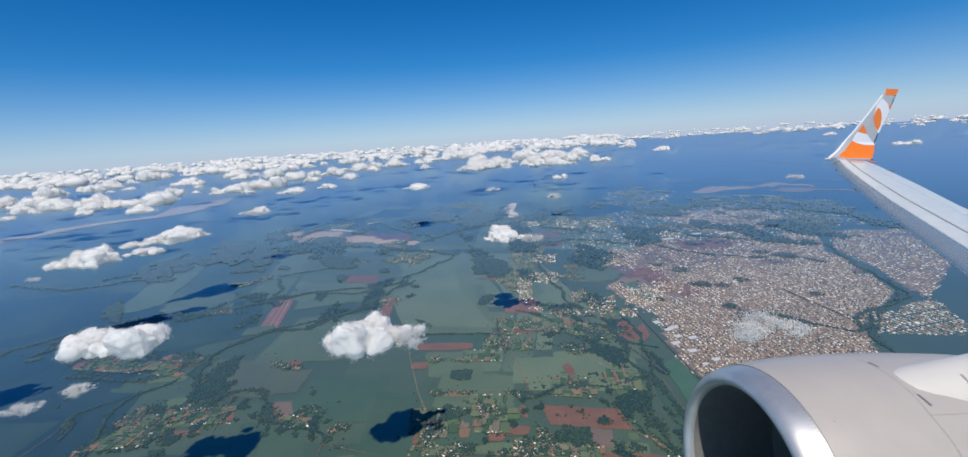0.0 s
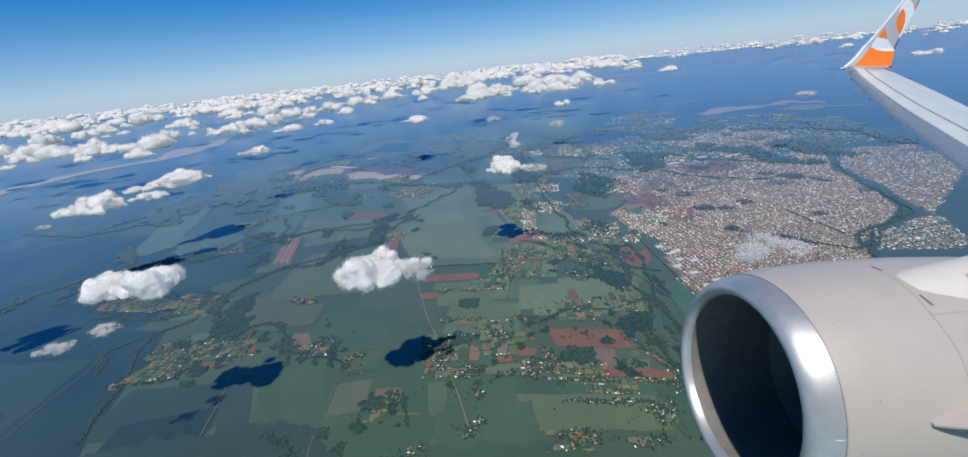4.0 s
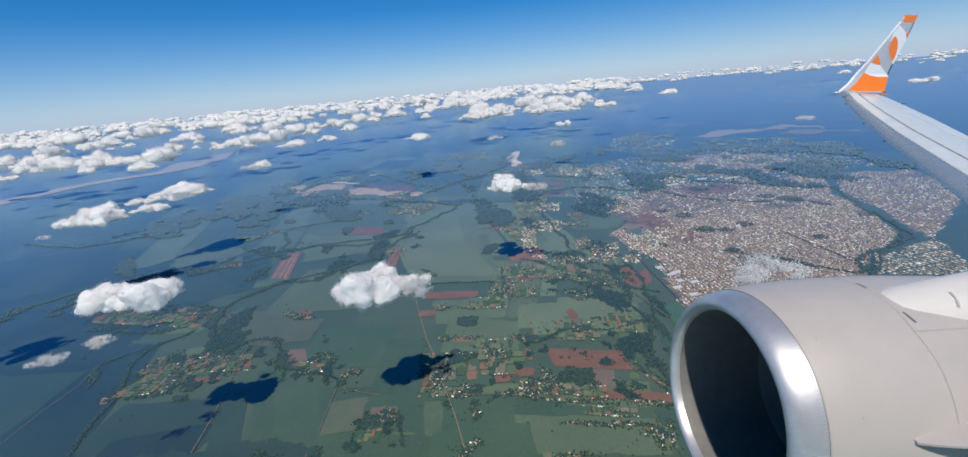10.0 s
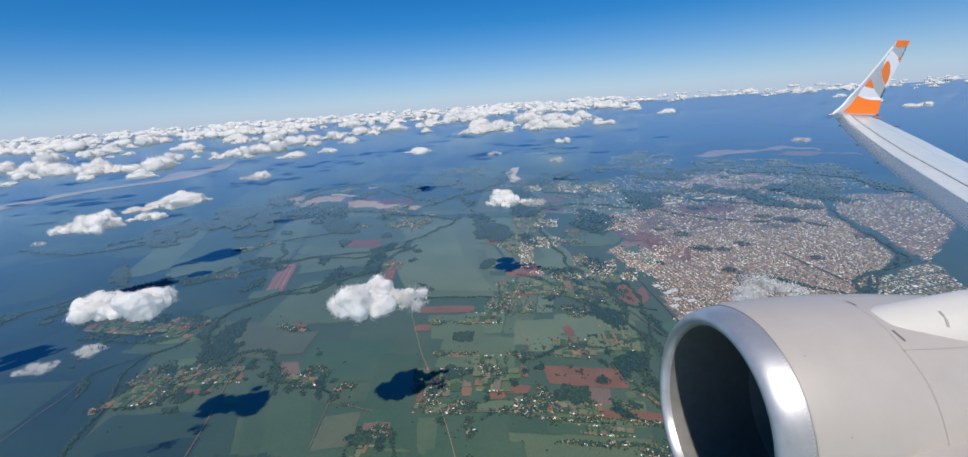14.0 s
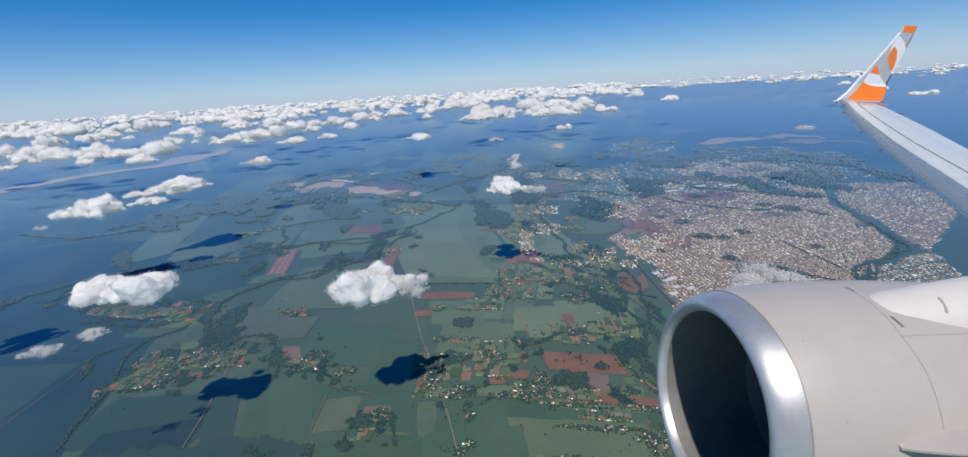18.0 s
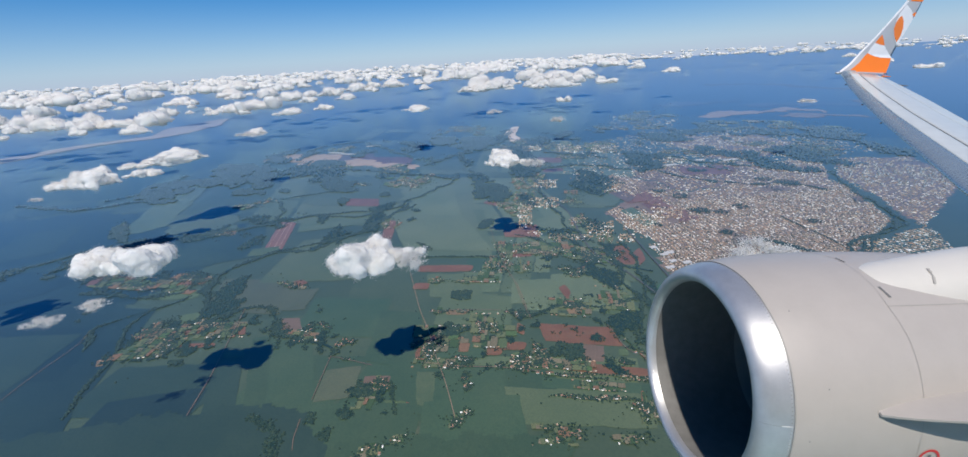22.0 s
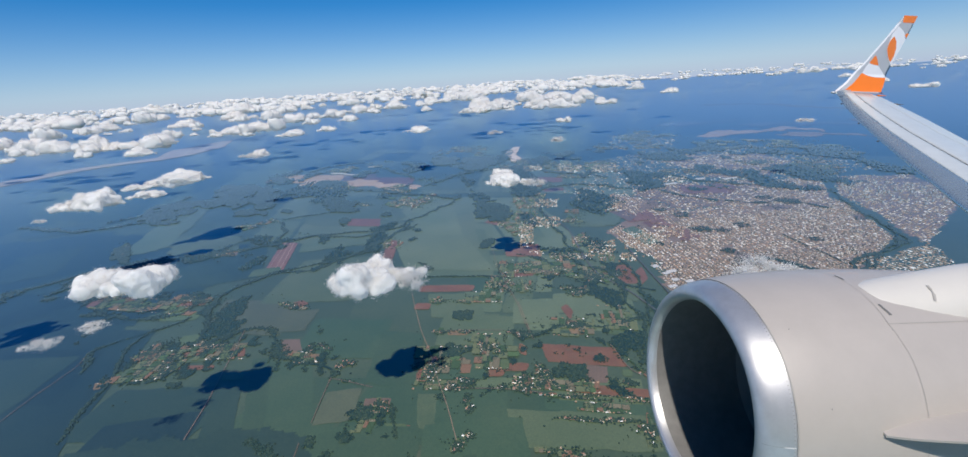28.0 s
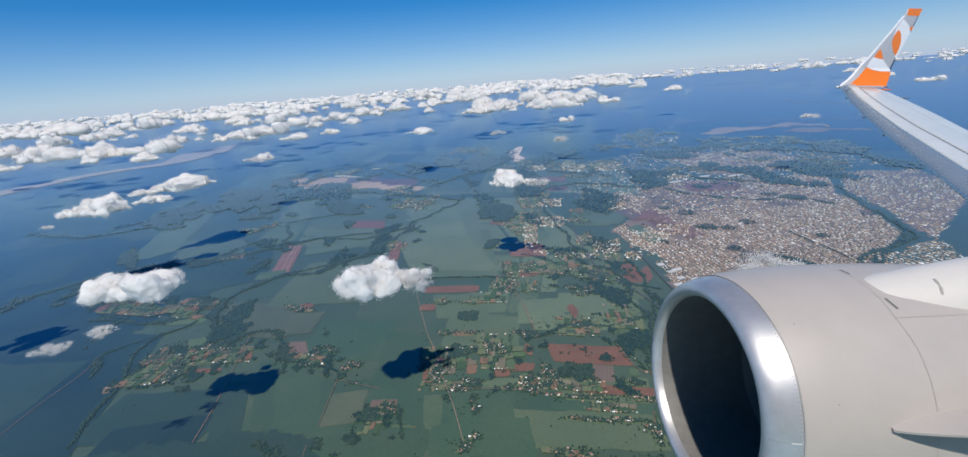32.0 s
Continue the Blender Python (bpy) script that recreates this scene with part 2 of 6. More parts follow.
def cloud_material(name):
    m, nt, out = blank(name)
    bs = node(nt, "BsdfPrincipled", Base_Color=(0.935, 0.90, 0.85, 1), Roughness=1.0, Subsurface_Weight=1.0, Subsurface_Scale=1.6)
    bs.inputs["Subsurface Radius"].default_value = (1.0, 1.0, 1.0)
    bs.inputs["Specular IOR Level"].default_value = 0.0
    tl = node(nt, "BsdfTranslucent", Color=(0.97, 0.94, 0.90, 1))
    mx = node(nt, "MixShader", Fac=0.42)
    nt.links.new(bs.outputs[0], mx.inputs[1])
    nt.links.new(tl.outputs[0], mx.inputs[2])
    nt.links.new(mx.outputs[0], out.inputs["Surface"])
    return m


M_CLOUD = cloud_material("cloud_vapour")
M_WISP, nt, out = blank("cloud_wisps")
mx = node(nt, "MixShader", Fac=0.5)
nt.links.new(node(nt, "BsdfDiffuse", Color=(0.99, 0.98, 0.96, 1)).outputs[0], mx.inputs[1])
nt.links.new(node(nt, "BsdfTranslucent", Color=(0.99, 0.98, 0.96, 1)).outputs[0], mx.inputs[2])
nt.links.new(mx.outputs[0], out.inputs["Surface"])


def coat(name, colour, rough, metal=0.0, coatw=0.0, wear=0.08, scale=3.0):
    m, nt, out = blank(name)
    tc = node(nt, "TexCoord")
    n1 = node(nt, "TexNoise", Scale=scale, Detail=6.0, Roughness=0.7)
    n2 = node(nt, "TexNoise", Scale=scale * 14, Detail=3.0)
    nt.links.new(tc.outputs["Object"], n1.inputs["Vector"])
    nt.links.new(tc.outputs["Object"], n2.inputs["Vector"])
    p = node(nt, "BsdfPrincipled", Roughness=rough, Metallic=metal)
    p.inputs["Coat Weight"].default_value = coatw
    p.inputs["Coat Roughness"].default_value = 0.12
    col = mixed(nt, ramp(nt, n1.outputs[0], 0.35, 0.7), colour, shade(colour, 1 - wear))
    nt.links.new(col, p.inputs["Base Color"])
    nt.links.new(maths(nt, "ADD", maths(nt, "MULTIPLY", n2.outputs[0], 0.12), rough - 0.06), p.inputs["Roughness"])
    nt.links.new(p.outputs[0], out.inputs["Surface"])
    return m


M_COWL = coat("cowl_paint", (0.492, 0.449, 0.404), 0.42, 0.1, 0.15, 0.07)
M_JOINT = coat("joint_filler", (0.38, 0.36, 0.33), 0.6)
M_LIP = coat("polished_aluminium", (0.71, 0.695, 0.675), 0.44, 0.70, 0.0, 0.16, 5.0)
M_WING = coat("wing_paint", (0.64, 0.67, 0.65), 0.35, 0.0, 0.3, 0.12)
M_SLAT = coat("slat_metal", (0.62, 0.69, 0.66), 0.28, 0.70, 0.0, 0.10, 2.0)
M_WHITE = coat("white_gloss", (0.82, 0.81, 0.80), 0.30, 0.0, 0.4, 0.04)
M_FAIRING = coat("fairing_paint", (0.66, 0.63, 0.57), 0.34, 0.0, 0.12, 0.04)
M_GREY = coat("grey_gloss", (0.46, 0.46, 0.465), 0.32, 0.0, 0.4, 0.05)
M_ORANGE = coat("orange_gloss", (0.92, 0.21, 0.012), 0.32, 0.0, 0.4, 0.05)
# duct wall: pale at depth to lift its shade, darker in front against sunlight
M_DUCT = coat("duct_liner", (0.34, 0.33, 0.31), 0.5, 0.0, 0.0, 0.2)
M_LINER = coat("acoustic_liner", (0.19, 0.185, 0.175), 0.45, 0.0, 0.0, 0.25, 9.0)
M_SPINNER = coat("spinner_paint", (0.05, 0.055, 0.065), 0.4, 0.0, 0.1, 0.2)
M_BLADE = coat("fan_titanium", (0.09, 0.093, 0.10), 0.6, 0.1, 0.0, 0.2)
M_SEAM = coat("seam_shadow", (0.16, 0.16, 0.16), 0.7)
# near-black colour stands in for shade inside the wing's panel gap
M_GAP = coat("gap_dark", (0.03, 0.03, 0.033), 0.8)
M_REDMARK = coat("red_mark", (0.60, 0.05, 0.05), 0.4)

AIRCRAFT = pose(0, 0, HEIGHT, 0, 5.218, -1.842)
EX, EY, EZ = 2.022, 3.005, -2.406      # centre of the engine's inlet
nt = M_LIP.node_tree          # brushed round the ring
p = next(n for n in nt.nodes if n.type == "BSDF_PRINCIPLED")
at = node(nt, "NewGeometry")
rel = node(nt, "VectorMath")
rel.operation, rel.inputs[1].default_value = "SUBTRACT", AIRCRAFT @ Vector((EX, EY, EZ))
ring_way = node(nt, "VectorMath")
ring_way.operation, ring_way.inputs[1].default_value = "CROSS_PRODUCT", AIRCRAFT.to_3x3() @ Vector((1, 0, 0))
nt.links.new(at.outputs["Position"], rel.inputs[0])
nt.links.new(rel.outputs[0], ring_way.inputs[0])
nt.links.new(ring_way.outputs[0], p.inputs["Tangent"])
p.inputs["Anisotropic"].default_value, p.inputs["Anisotropic Rotation"].default_value = 0.55, 0.25

# ---- mesh helpers ----


def part(name, bm, material, parent=None, label=""):
    me = bpy.data.meshes.new(name)
    bm.to_mesh(me)
    bm.free()
    me.materials.append(material)
    ob = new(name, me)
    ob.parent = parent
    if label:
        tagged(ob, label)
    return ob


def smooth(ob):
    ob.data.polygons.foreach_set("use_smooth", [True] * len(ob.data.polygons))
    return ob


def raw_mesh(name, verts, faces, material):
    """A mesh from arrays: verts (n, 3), faces (m, 3) or (m, 4)."""
    me = bpy.data.meshes.new(name)
    k = faces.shape[1]
    me.vertices.add(len(verts))
    me.vertices.foreach_set("co", np.ascontiguousarray(verts, dtype=np.float32).ravel())
    me.loops.add(faces.size)
    me.loops.foreach_set("vertex_index", np.ascontiguousarray(faces, dtype=np.int32).ravel())
    me.polygons.add(len(faces))
    me.polygons.foreach_set("loop_start", np.arange(0, faces.size, k, dtype=np.int32))
    me.polygons.foreach_set("loop_total", np.full(len(faces), k, dtype=np.int32))
    me.update(calc_edges=True)
    me.materials.append(material)
    return me


def ball(subdiv):
    bm = bmesh.new()
    bmesh.ops.create_icosphere(bm, subdivisions=subdiv, radius=1)
    v = np.array([x.co[:] for x in bm.verts])
    f = np.array([[x.index for x in p.verts] for p in bm.faces])
    bm.free()
    return v, f


BALL1, BALL2 = ball(1), ball(2)
CLUMP = (np.array([(1, 0, 0), (-.5, .87, 0), (-.5, -.87, 0), (.25, .45, .75), (-.55, 0, .7), (.25, -.45, .8)]),
         np.array([(0, 3, 5), (0, 1, 3), (1, 4, 3), (1, 2, 4), (2, 5, 4), (2, 0, 5), (3, 4, 5)]))
rng = np.random.default_rng(7)


def stamp(template, where, size, turn=None):
    """Copies of a template mesh (verts, faces) joined into arrays; size is (n, 3)."""
    v, f = template
    n = len(where)
    a = rng.uniform(0, 2 * np.pi, n) if turn is None else turn
    c, s = np.cos(a)[:, None], np.sin(a)[:, None]
    p = v[None] * size[:, None, :]
    out = np.stack([p[..., 0] * c - p[..., 1] * s, p[..., 0] * s + p[..., 1] * c, p[..., 2]], -1) + where[:, None, :]
    faces = f[None] + (np.arange(n) * len(v))[:, None, None]
    return out, faces.reshape(-1, f.shape[1])


def trees(name, spots, scale, label):
    """A stand of trees: crowns of uneven clumps, joined."""
    n = len(spots)
    r = scale * rng.uniform(0.35, 0.85, n)
    size = np.stack([r * rng.uniform(.8, 1.2, n), r * rng.uniform(.8, 1.2, n), r * rng.uniform(.45, .8, n)], -1)
    where = np.column_stack([spots, size[:, 2] * 0.6 + .32])
    far = n and float(np.hypot(*np.mean(spots, 0))) > 360
    v, f = stamp(CLUMP if far else BALL1, where, size * ((1.1, 1.1, 1.3) if far else 1.0))
    v = v + rng.normal(0, 0.14, v.shape) * r[:, None, None]
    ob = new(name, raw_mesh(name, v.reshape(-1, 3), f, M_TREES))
    return tagged(ob, label, "trees", kind="stuff")


# gabled block: walls and roof in quads
HOUSE = (np.array([(-.5, -.5, 0), (.5, -.5, 0), (.5, .5, 0), (-.5, .5, 0), (-.55, -.55, .55), (.55, -.55, .55), (.55, .55, .55), (-.55, .55, .55),
                   (-.55, 0, .85), (.55, 0, .85)]),
         np.array([(0, 1, 5, 4), (1, 2, 6, 5), (2, 3, 7, 6), (3, 0, 4, 7), (4, 5, 9, 8), (6, 7, 8, 9), (5, 6, 9, 9), (7, 4, 8, 8)]))
FLAT = (np.array([(-.5, -.5, 0), (.5, -.5, 0), (.5, .5, 0), (-.5, .5, 0), (-.5, -.5, .7), (.5, -.5, .7), (.5, .5, .7), (-.5, .5, .7)]),
        np.array([(0, 1, 5, 4), (1, 2, 6, 5), (2, 3, 7, 6), (3, 0, 4, 7), (4, 5, 6, 7)]))

PLOT = (np.array([(-.5, -.5, 0), (0, -.53, 0), (.5, -.5, 0), (.5, .5, 0), (0, .52, 0), (-.5, .5, 0)]), np.array([(0, 1, 4, 5), (1, 2, 3, 4)]))

# ---- land ----
LAYER = {"field": 0.12, "undergrowth": 0.36, "plot": 0.42, "road": 0.56}


def layer(kind="field", step=0.001):
    """Each sheet of the land lies a little above the one before."""
    LAYER[kind] += step
    return LAYER[kind]


def sheet(name, size, cuts, material, ragged=0.0, z=0.0):
    """A flat sheet of size (x, y) about its middle, with an uneven outline."""
    n = cuts + 1
    xs, ys = np.meshgrid(np.linspace(-.5, .5, n), np.linspace(-.5, .5, n))
    v = np.stack([xs.ravel() * size[0], ys.ravel() * size[1], np.full(n * n, z)], -1)
    if ragged:
        edge = (np.abs(xs.ravel()) > .499) | (np.abs(ys.ravel()) > .499)
        v[edge, :2] += rng.normal(0, ragged, (edge.sum(), 2))
    i = np.arange(n * n).reshape(n, n)
    f = np.stack([i[:-1, :-1], i[:-1, 1:], i[1:, 1:], i[1:, :-1]], -1).reshape(-1, 4)
    return raw_mesh(name, v, f, material)


tagged(new("ground", sheet("ground", (16000, 16000), 40, M_FOREST)), "dark forested plain stretching flat to a hazy horizon", "ground", kind="structure")

FIELD_WORDS = {"green": "green crop field with faint drilled rows", "vivid": "bright green crop field", "dark": "dark green crop field",
               "slate": "dull blue-green crop field", "pale": "pale green field of ripening crop", "red": "ploughed field of bare red soil",
               "striped": "red soil field with pale lengthwise stripes", "brown": "brown stubble field", "fallow": "olive-brown fallow field", "ochre": "patch of bare ochre earth", "sand": "far dry field of pale soil", "dust": "far dusty land",
               "grass": "small light green meadow", "strip": "long mown green airstrip"}


EDGE = [(-1500, 150), (-900, 250), (-640, 400), (-470, 500), (-445, 545), (-362, 500), (-352, 625), (-330, 700), (-318, 820), (-212, 790), (-72, 752),
        (-22, 870), (77, 898), (170, 862), (178, 690), (300, 640), (330, 900), (520, 800), (560, 560), (700, 420), (1400, 400)]


def inside(poly, x, y):
    hit = np.zeros(len(x), bool)
    for (x0, y0), (x1, y1) in zip(poly, poly[1:] + poly[:1]):
        cross = (y0 > y) != (y1 > y)
        hit ^= cross & (x < (x1 - x0) * (y - y0) / ((y1 - y0) or 1e-9) + x0)
    return hit


def cells(name, poly, box, step, wobble, z, material):
    """A flat area in small uneven cells within a polygon whose outline is warped."""
    x0, x1, y0, y1 = box
    gx, gy = np.meshgrid(np.arange(x0, x1, step), np.arange(y0, y1, step))
    ok = inside(poly, *warp(gx.ravel(), gy.ravel(), wobble)).reshape(gx.shape)
    v = np.stack([gx.ravel(), gy.ravel(), np.full(gx.size, z)], -1)
    v[:, :2] += rng.uniform(-.3, .3, (len(v), 2)) * step
    i = np.arange(gx.size).reshape(gx.shape)
    f = np.stack([i[:-1, :-1], i[:-1, 1:], i[1:, 1:], i[1:, :-1]], -1)[ok[:-1, :-1] & ok[1:, 1:]]
    return new(name, raw_mesh(name, v, f, material))


def warp(x, y, amount):
    k = .4 / amount
    w = np.array([noise.fractal(Vector((a * k, b * k, 5)), 1.0, 2.0, 5) for a, b in zip(x, y)]) * amount
    return x + w, y + w


tagged(cells("farmland", EDGE + [(1400, -500), (-1500, -500)], (-1500, 1400, -400, 920), 8.0, 34, 0.1, M_GROUND),
       "cleared green farmland bordering dark forest", "farmland", kind="structure")


def field(kind, x, y, ax, ay, bx, by):
    """A field as a parallelogram about (x, y) with the sides a and b."""
    la, lb = math.hypot(ax, ay), math.hypot(bx, by)
    turn = math.atan2(ay, ax)
    c, s = math.cos(-turn), math.sin(-turn)
    shear = (bx * c - by * s) / (bx * s + by * c)
    depth = bx * s + by * c
    me = sheet("crop_field", (la, abs(depth)), 14, FIELD[kind], (0.005 if math.hypot(x, y) < 450 else 0.028) * min(la, lb))
    co = np.empty(len(me.vertices) * 3, dtype=np.float32)
    me.vertices.foreach_get("co", co)
    co = co.reshape(-1, 3)
    small = min(la, abs(depth))
    u, w = co[:, 0] / la * 2, co[:, 1] / abs(depth) * 2
    worn = 1 - (.12 if kind in ("red", "ochre", "grass", "fallow") and small < 14 else .03) * (np.abs(u * w)) ** 4
    k = 5 / max(small, 6)
    drift = np.array([noise.noise_vector(Vector((a * k * .5 + x, b * k * .5 + y, 4)))[:2] for a, b in co[:, :2]])
    co[:, :2] = co[:, :2] * worn[:, None] + drift * min(.05 * small, 1.2)
    co[:, 0] += co[:, 1] * shear
    me.vertices.foreach_set("co", co.ravel())
    me.update()
    ob = tagged(new("crop_field", me), FIELD_WORDS[kind], "field", "fields of the plain", "structure")
    ob.matrix_world = pose(x, y, layer(), 0, 0, math.degrees(turn))
    return ob


def patchwork(nx, ny, kinds, x, y, ax, ay, bx, by):
    """Neighbouring parcels of uneven size on a parallelogram."""
    us, ws = [np.concatenate([[-.5], np.sort(rng.uniform(-.5, .5, n - 1)) * .5 + np.linspace(-.5, .5, n + 1)[1:-1] * .5, [.5]]) for n in (nx, ny)]
    for u0, u1 in zip(us, us[1:]):
        for w0, w1 in zip(ws, ws[1:]):
            if rng.uniform() < .25:
                continue
            u, w, du, dw = (u0 + u1) / 2, (w0 + w1) / 2, (u1 - u0) * rng.uniform(.92, 1.0), (w1 - w0) * rng.uniform(.92, 1.0)
            field(str(rng.choice(kinds)), x + u * ax + w * bx, y + u * ay + w * by, ax * du, ay * du, bx * dw, by * dw)


GREENISH = ["green", "green", "green", "green", "pale", "green", "vivid", "green", "pale", "grass"]
NEAR_LAND = ["vivid", "green", "vivid"]
PALE_LAND = ["pale", "green", "pale", "pale"]
DULL = ["slate", "slate", "slate", "slate", "dark"]


def ribbon(name, points, widths, material, z, steps=10):
    """A winding strip along a smooth line through the points."""
    pts = [Vector((*p, 0)) for p in points]
    pts = [pts[0] * 2 - pts[1], *pts, pts[-1] * 2 - pts[-2]]
    line, wid = [], []
    for k in range(1, len(pts) - 2):
        p0, p1, p2, p3 = pts[k - 1:k + 3]
        w0, w1 = widths[min(k - 1, len(widths) - 1)], widths[min(k, len(widths) - 1)]
        for i in range(steps):
            u = i / steps
            line.append(0.5 * (2 * p1 + (p2 - p0) * u + (2 * p0 - 5 * p1 + 4 * p2 - p3) * u * u + (3 * p1 - p0 - 3 * p2 + p3) * u ** 3))
            wid.append(w0 + (w1 - w0) * u)
    line.append(pts[-2])
    wid.append(widths[-1])
    v, f = [], []
    for i, p in enumerate(line):
        d = (line[min(i + 1, len(line) - 1)] - line[max(i - 1, 0)]).normalized()
        side = Vector((-d.y, d.x, 0))
        j = 1 + rng.normal(0, 0.06)
        v += [(*(p + side * wid[i] * j / 2)[:2], z), (*(p - side * wid[i] * j / 2)[:2], z)]
        if i:
            f.append((2 * i - 2, 2 * i - 1, 2 * i + 1, 2 * i))
    return raw_mesh(name, np.array(v), np.array(f), material), line


def track(kind, width, points):
    me, _ = ribbon("road", points, [width], TRACK[kind], layer("road"))
    words = {"dirt": "narrow reddish dirt road between fields", "chalk": "pale bare lane across red soil", "asphalt": "grey asphalt road with verges"}[kind]
    return tagged(new("road", me), words, "road", "country roads", "structure")


def tree_line(width, scale, points):
    """A belt of trees along a stream or lane: it winds, swells, thins out and breaks."""
    _, line = ribbon("belt", points, [1], M_TREES, 0)
    spots, bed = [], []
    for a, b in zip(line, line[1:]):
        d = b - a
        side = np.array((-d.y, d.x)) / max(d.length, 1e-6)
        cuts = max(1, int(d.length / (scale * 2)))
        for i in range(cuts):
            p = np.array(a[:2]) + np.array(d[:2]) * i / cuts
            p = p + side * width * 1.1 * noise.noise(Vector((p[0] * .045, p[1] * .045, 3)))
            swell = max(0.0, .75 + 1.5 * noise.fractal(Vector((p[0] * .07, p[1] * .07, 8)), 1.0, 2.0, 3))
            bed.append(tuple(p))
            if swell < .12:
                continue
            wide = width * .42 * swell
            n = 2 + int(d.length / cuts * wide * 3.2 / scale ** 2)
            o = rng.uniform(-1, 1, n) * np.abs(rng.normal(.75, .3, n))
            spots.append(p + rng.uniform(0, 1, n)[:, None] * np.array(d[:2]) / cuts + (o * wide)[:, None] * side + rng.normal(0, .2, (n, 2)) * scale)
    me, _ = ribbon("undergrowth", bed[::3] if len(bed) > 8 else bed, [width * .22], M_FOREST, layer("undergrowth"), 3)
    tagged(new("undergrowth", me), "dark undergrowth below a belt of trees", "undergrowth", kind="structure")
    return trees("tree_belt", np.concatenate(spots), scale * .8, "dark green belt of trees along a stream")


def wood(x, y, ax, ay, bx, by, scale):
    """A block of woodland on a parallelogram."""
    area = abs(ax * by - ay * bx)
    n = int(min(12000, area * 2.4 / scale ** 2)) + 24
    u, w = rng.uniform(-.5, .5, n), rng.uniform(-.5, .5, n)
    spots = np.stack([x + u * ax + w * bx, y + u * ay + w * by], -1) + rng.normal(0, 0.5 * scale, (n, 2))
    k = 2.4 / math.sqrt(area)
    wave = np.array([noise.fractal(Vector((p * k, q * k, 2)), 1.0, 2.0, 4) for p, q in spots])
    spots = spots[(np.abs(2 * u) ** 2.5 + np.abs(2 * w) ** 2.5) + 1.5 * wave < .8]
    return trees("wood", spots, scale, "dense dark green block of woodland")


def thicket(poly, step, share, seed, grain, label="dark wooded ground between fields and settlements"):
    """Woodland with a lobed outline and clearings, over a part of the polygon: undergrowth and the trees on it."""
    xs, ys = zip(*poly)
    gx, gy = np.meshgrid(np.arange(min(xs), max(xs), step), np.arange(min(ys), max(ys), step))
    ok = inside(poly, *warp(gx.ravel(), gy.ravel(), step * 4))
    wave = np.array([noise.fractal(Vector((a * grain, b * grain * .6, seed)), 1.0, 2.1, 5) for a, b in zip(gx.ravel(), gy.ravel())])
    ok &= wave > np.quantile(wave[ok], 1 - share)
    spots = np.stack([gx.ravel()[ok], gy.ravel()[ok]], -1)
    ok = ok.reshape(gx.shape)
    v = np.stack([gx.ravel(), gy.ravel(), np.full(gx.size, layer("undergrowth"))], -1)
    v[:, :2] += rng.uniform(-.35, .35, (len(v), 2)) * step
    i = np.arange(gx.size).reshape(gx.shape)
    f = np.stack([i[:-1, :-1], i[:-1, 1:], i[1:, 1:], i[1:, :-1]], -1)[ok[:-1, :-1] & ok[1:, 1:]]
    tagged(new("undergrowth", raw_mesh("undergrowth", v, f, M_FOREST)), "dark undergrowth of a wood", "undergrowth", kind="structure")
    spots = np.repeat(spots, 3, 0) + rng.uniform(-.6, .6, (len(spots) * 3, 2)) * step
    return trees("wood", spots, step * .44, label)


def estate(x, y, ax, ay, bx, by):
    """A compact housing estate: tight rows of small pale houses on a bare plot."""
    la, lb = math.hypot(ax, ay), math.hypot(bx, by)
    far = math.hypot(x, y) / 300
    rows, cols = max(3, int(lb / (2.6 * far))), max(4, int(la / (1.3 * far)))
    u, w = np.meshgrid((np.arange(cols) + .5) / cols - .5, (np.arange(rows) + .5) / rows - .5)
    u, w = u.ravel() + rng.normal(0, .12, u.size) / cols, w.ravel() + rng.normal(0, .12, u.size) / rows
    edge_ = np.array([noise.noise(Vector((p * 3, q * 3, x))) for p, q in zip(u, w)])
    keep = (np.maximum(np.abs(u), np.abs(w)) + .22 * edge_ < .46) & (rng.uniform(0, 1, len(u)) < .86)
    u, w = u[keep], w[keep]
    at = np.stack([x + u * ax + w * bx, y + u * ay + w * by, np.full(len(u), .2)], -1)
    s = far * rng.uniform(.75, 1.15, len(u))
    v, f = stamp(HOUSE, at, np.stack([s * .95, s * 1.25, s * .5], -1), np.full(len(u), math.atan2(ay, ax)))
    tagged(new("village_houses", raw_mesh("village_houses", v.reshape(-1, 3), f, M_HOUSES)), "tight rows of small pale estate houses", "houses", kind="stuff")


FARM = []


def farm_house():
    """One farm house to copy: walls and a gabled roof."""
    top = new("farm_house")
    v, f = HOUSE
    w = part("wall_shell", bmesh.new(), M_WALL, top)
    w.data = raw_mesh("wall_shell", v[:8] * (1, 1, 1), f[:4], M_WALL)
    r = part("roof", bmesh.new(), M_ROOF, top)
    r.data = raw_mesh("roof", np.concatenate([v[4:] * (1, 1, 1)]), f[4:] - 4, M_ROOF)
    return tagged(top, "small farm house with a gabled roof among trees", "house", "houses of the villages")


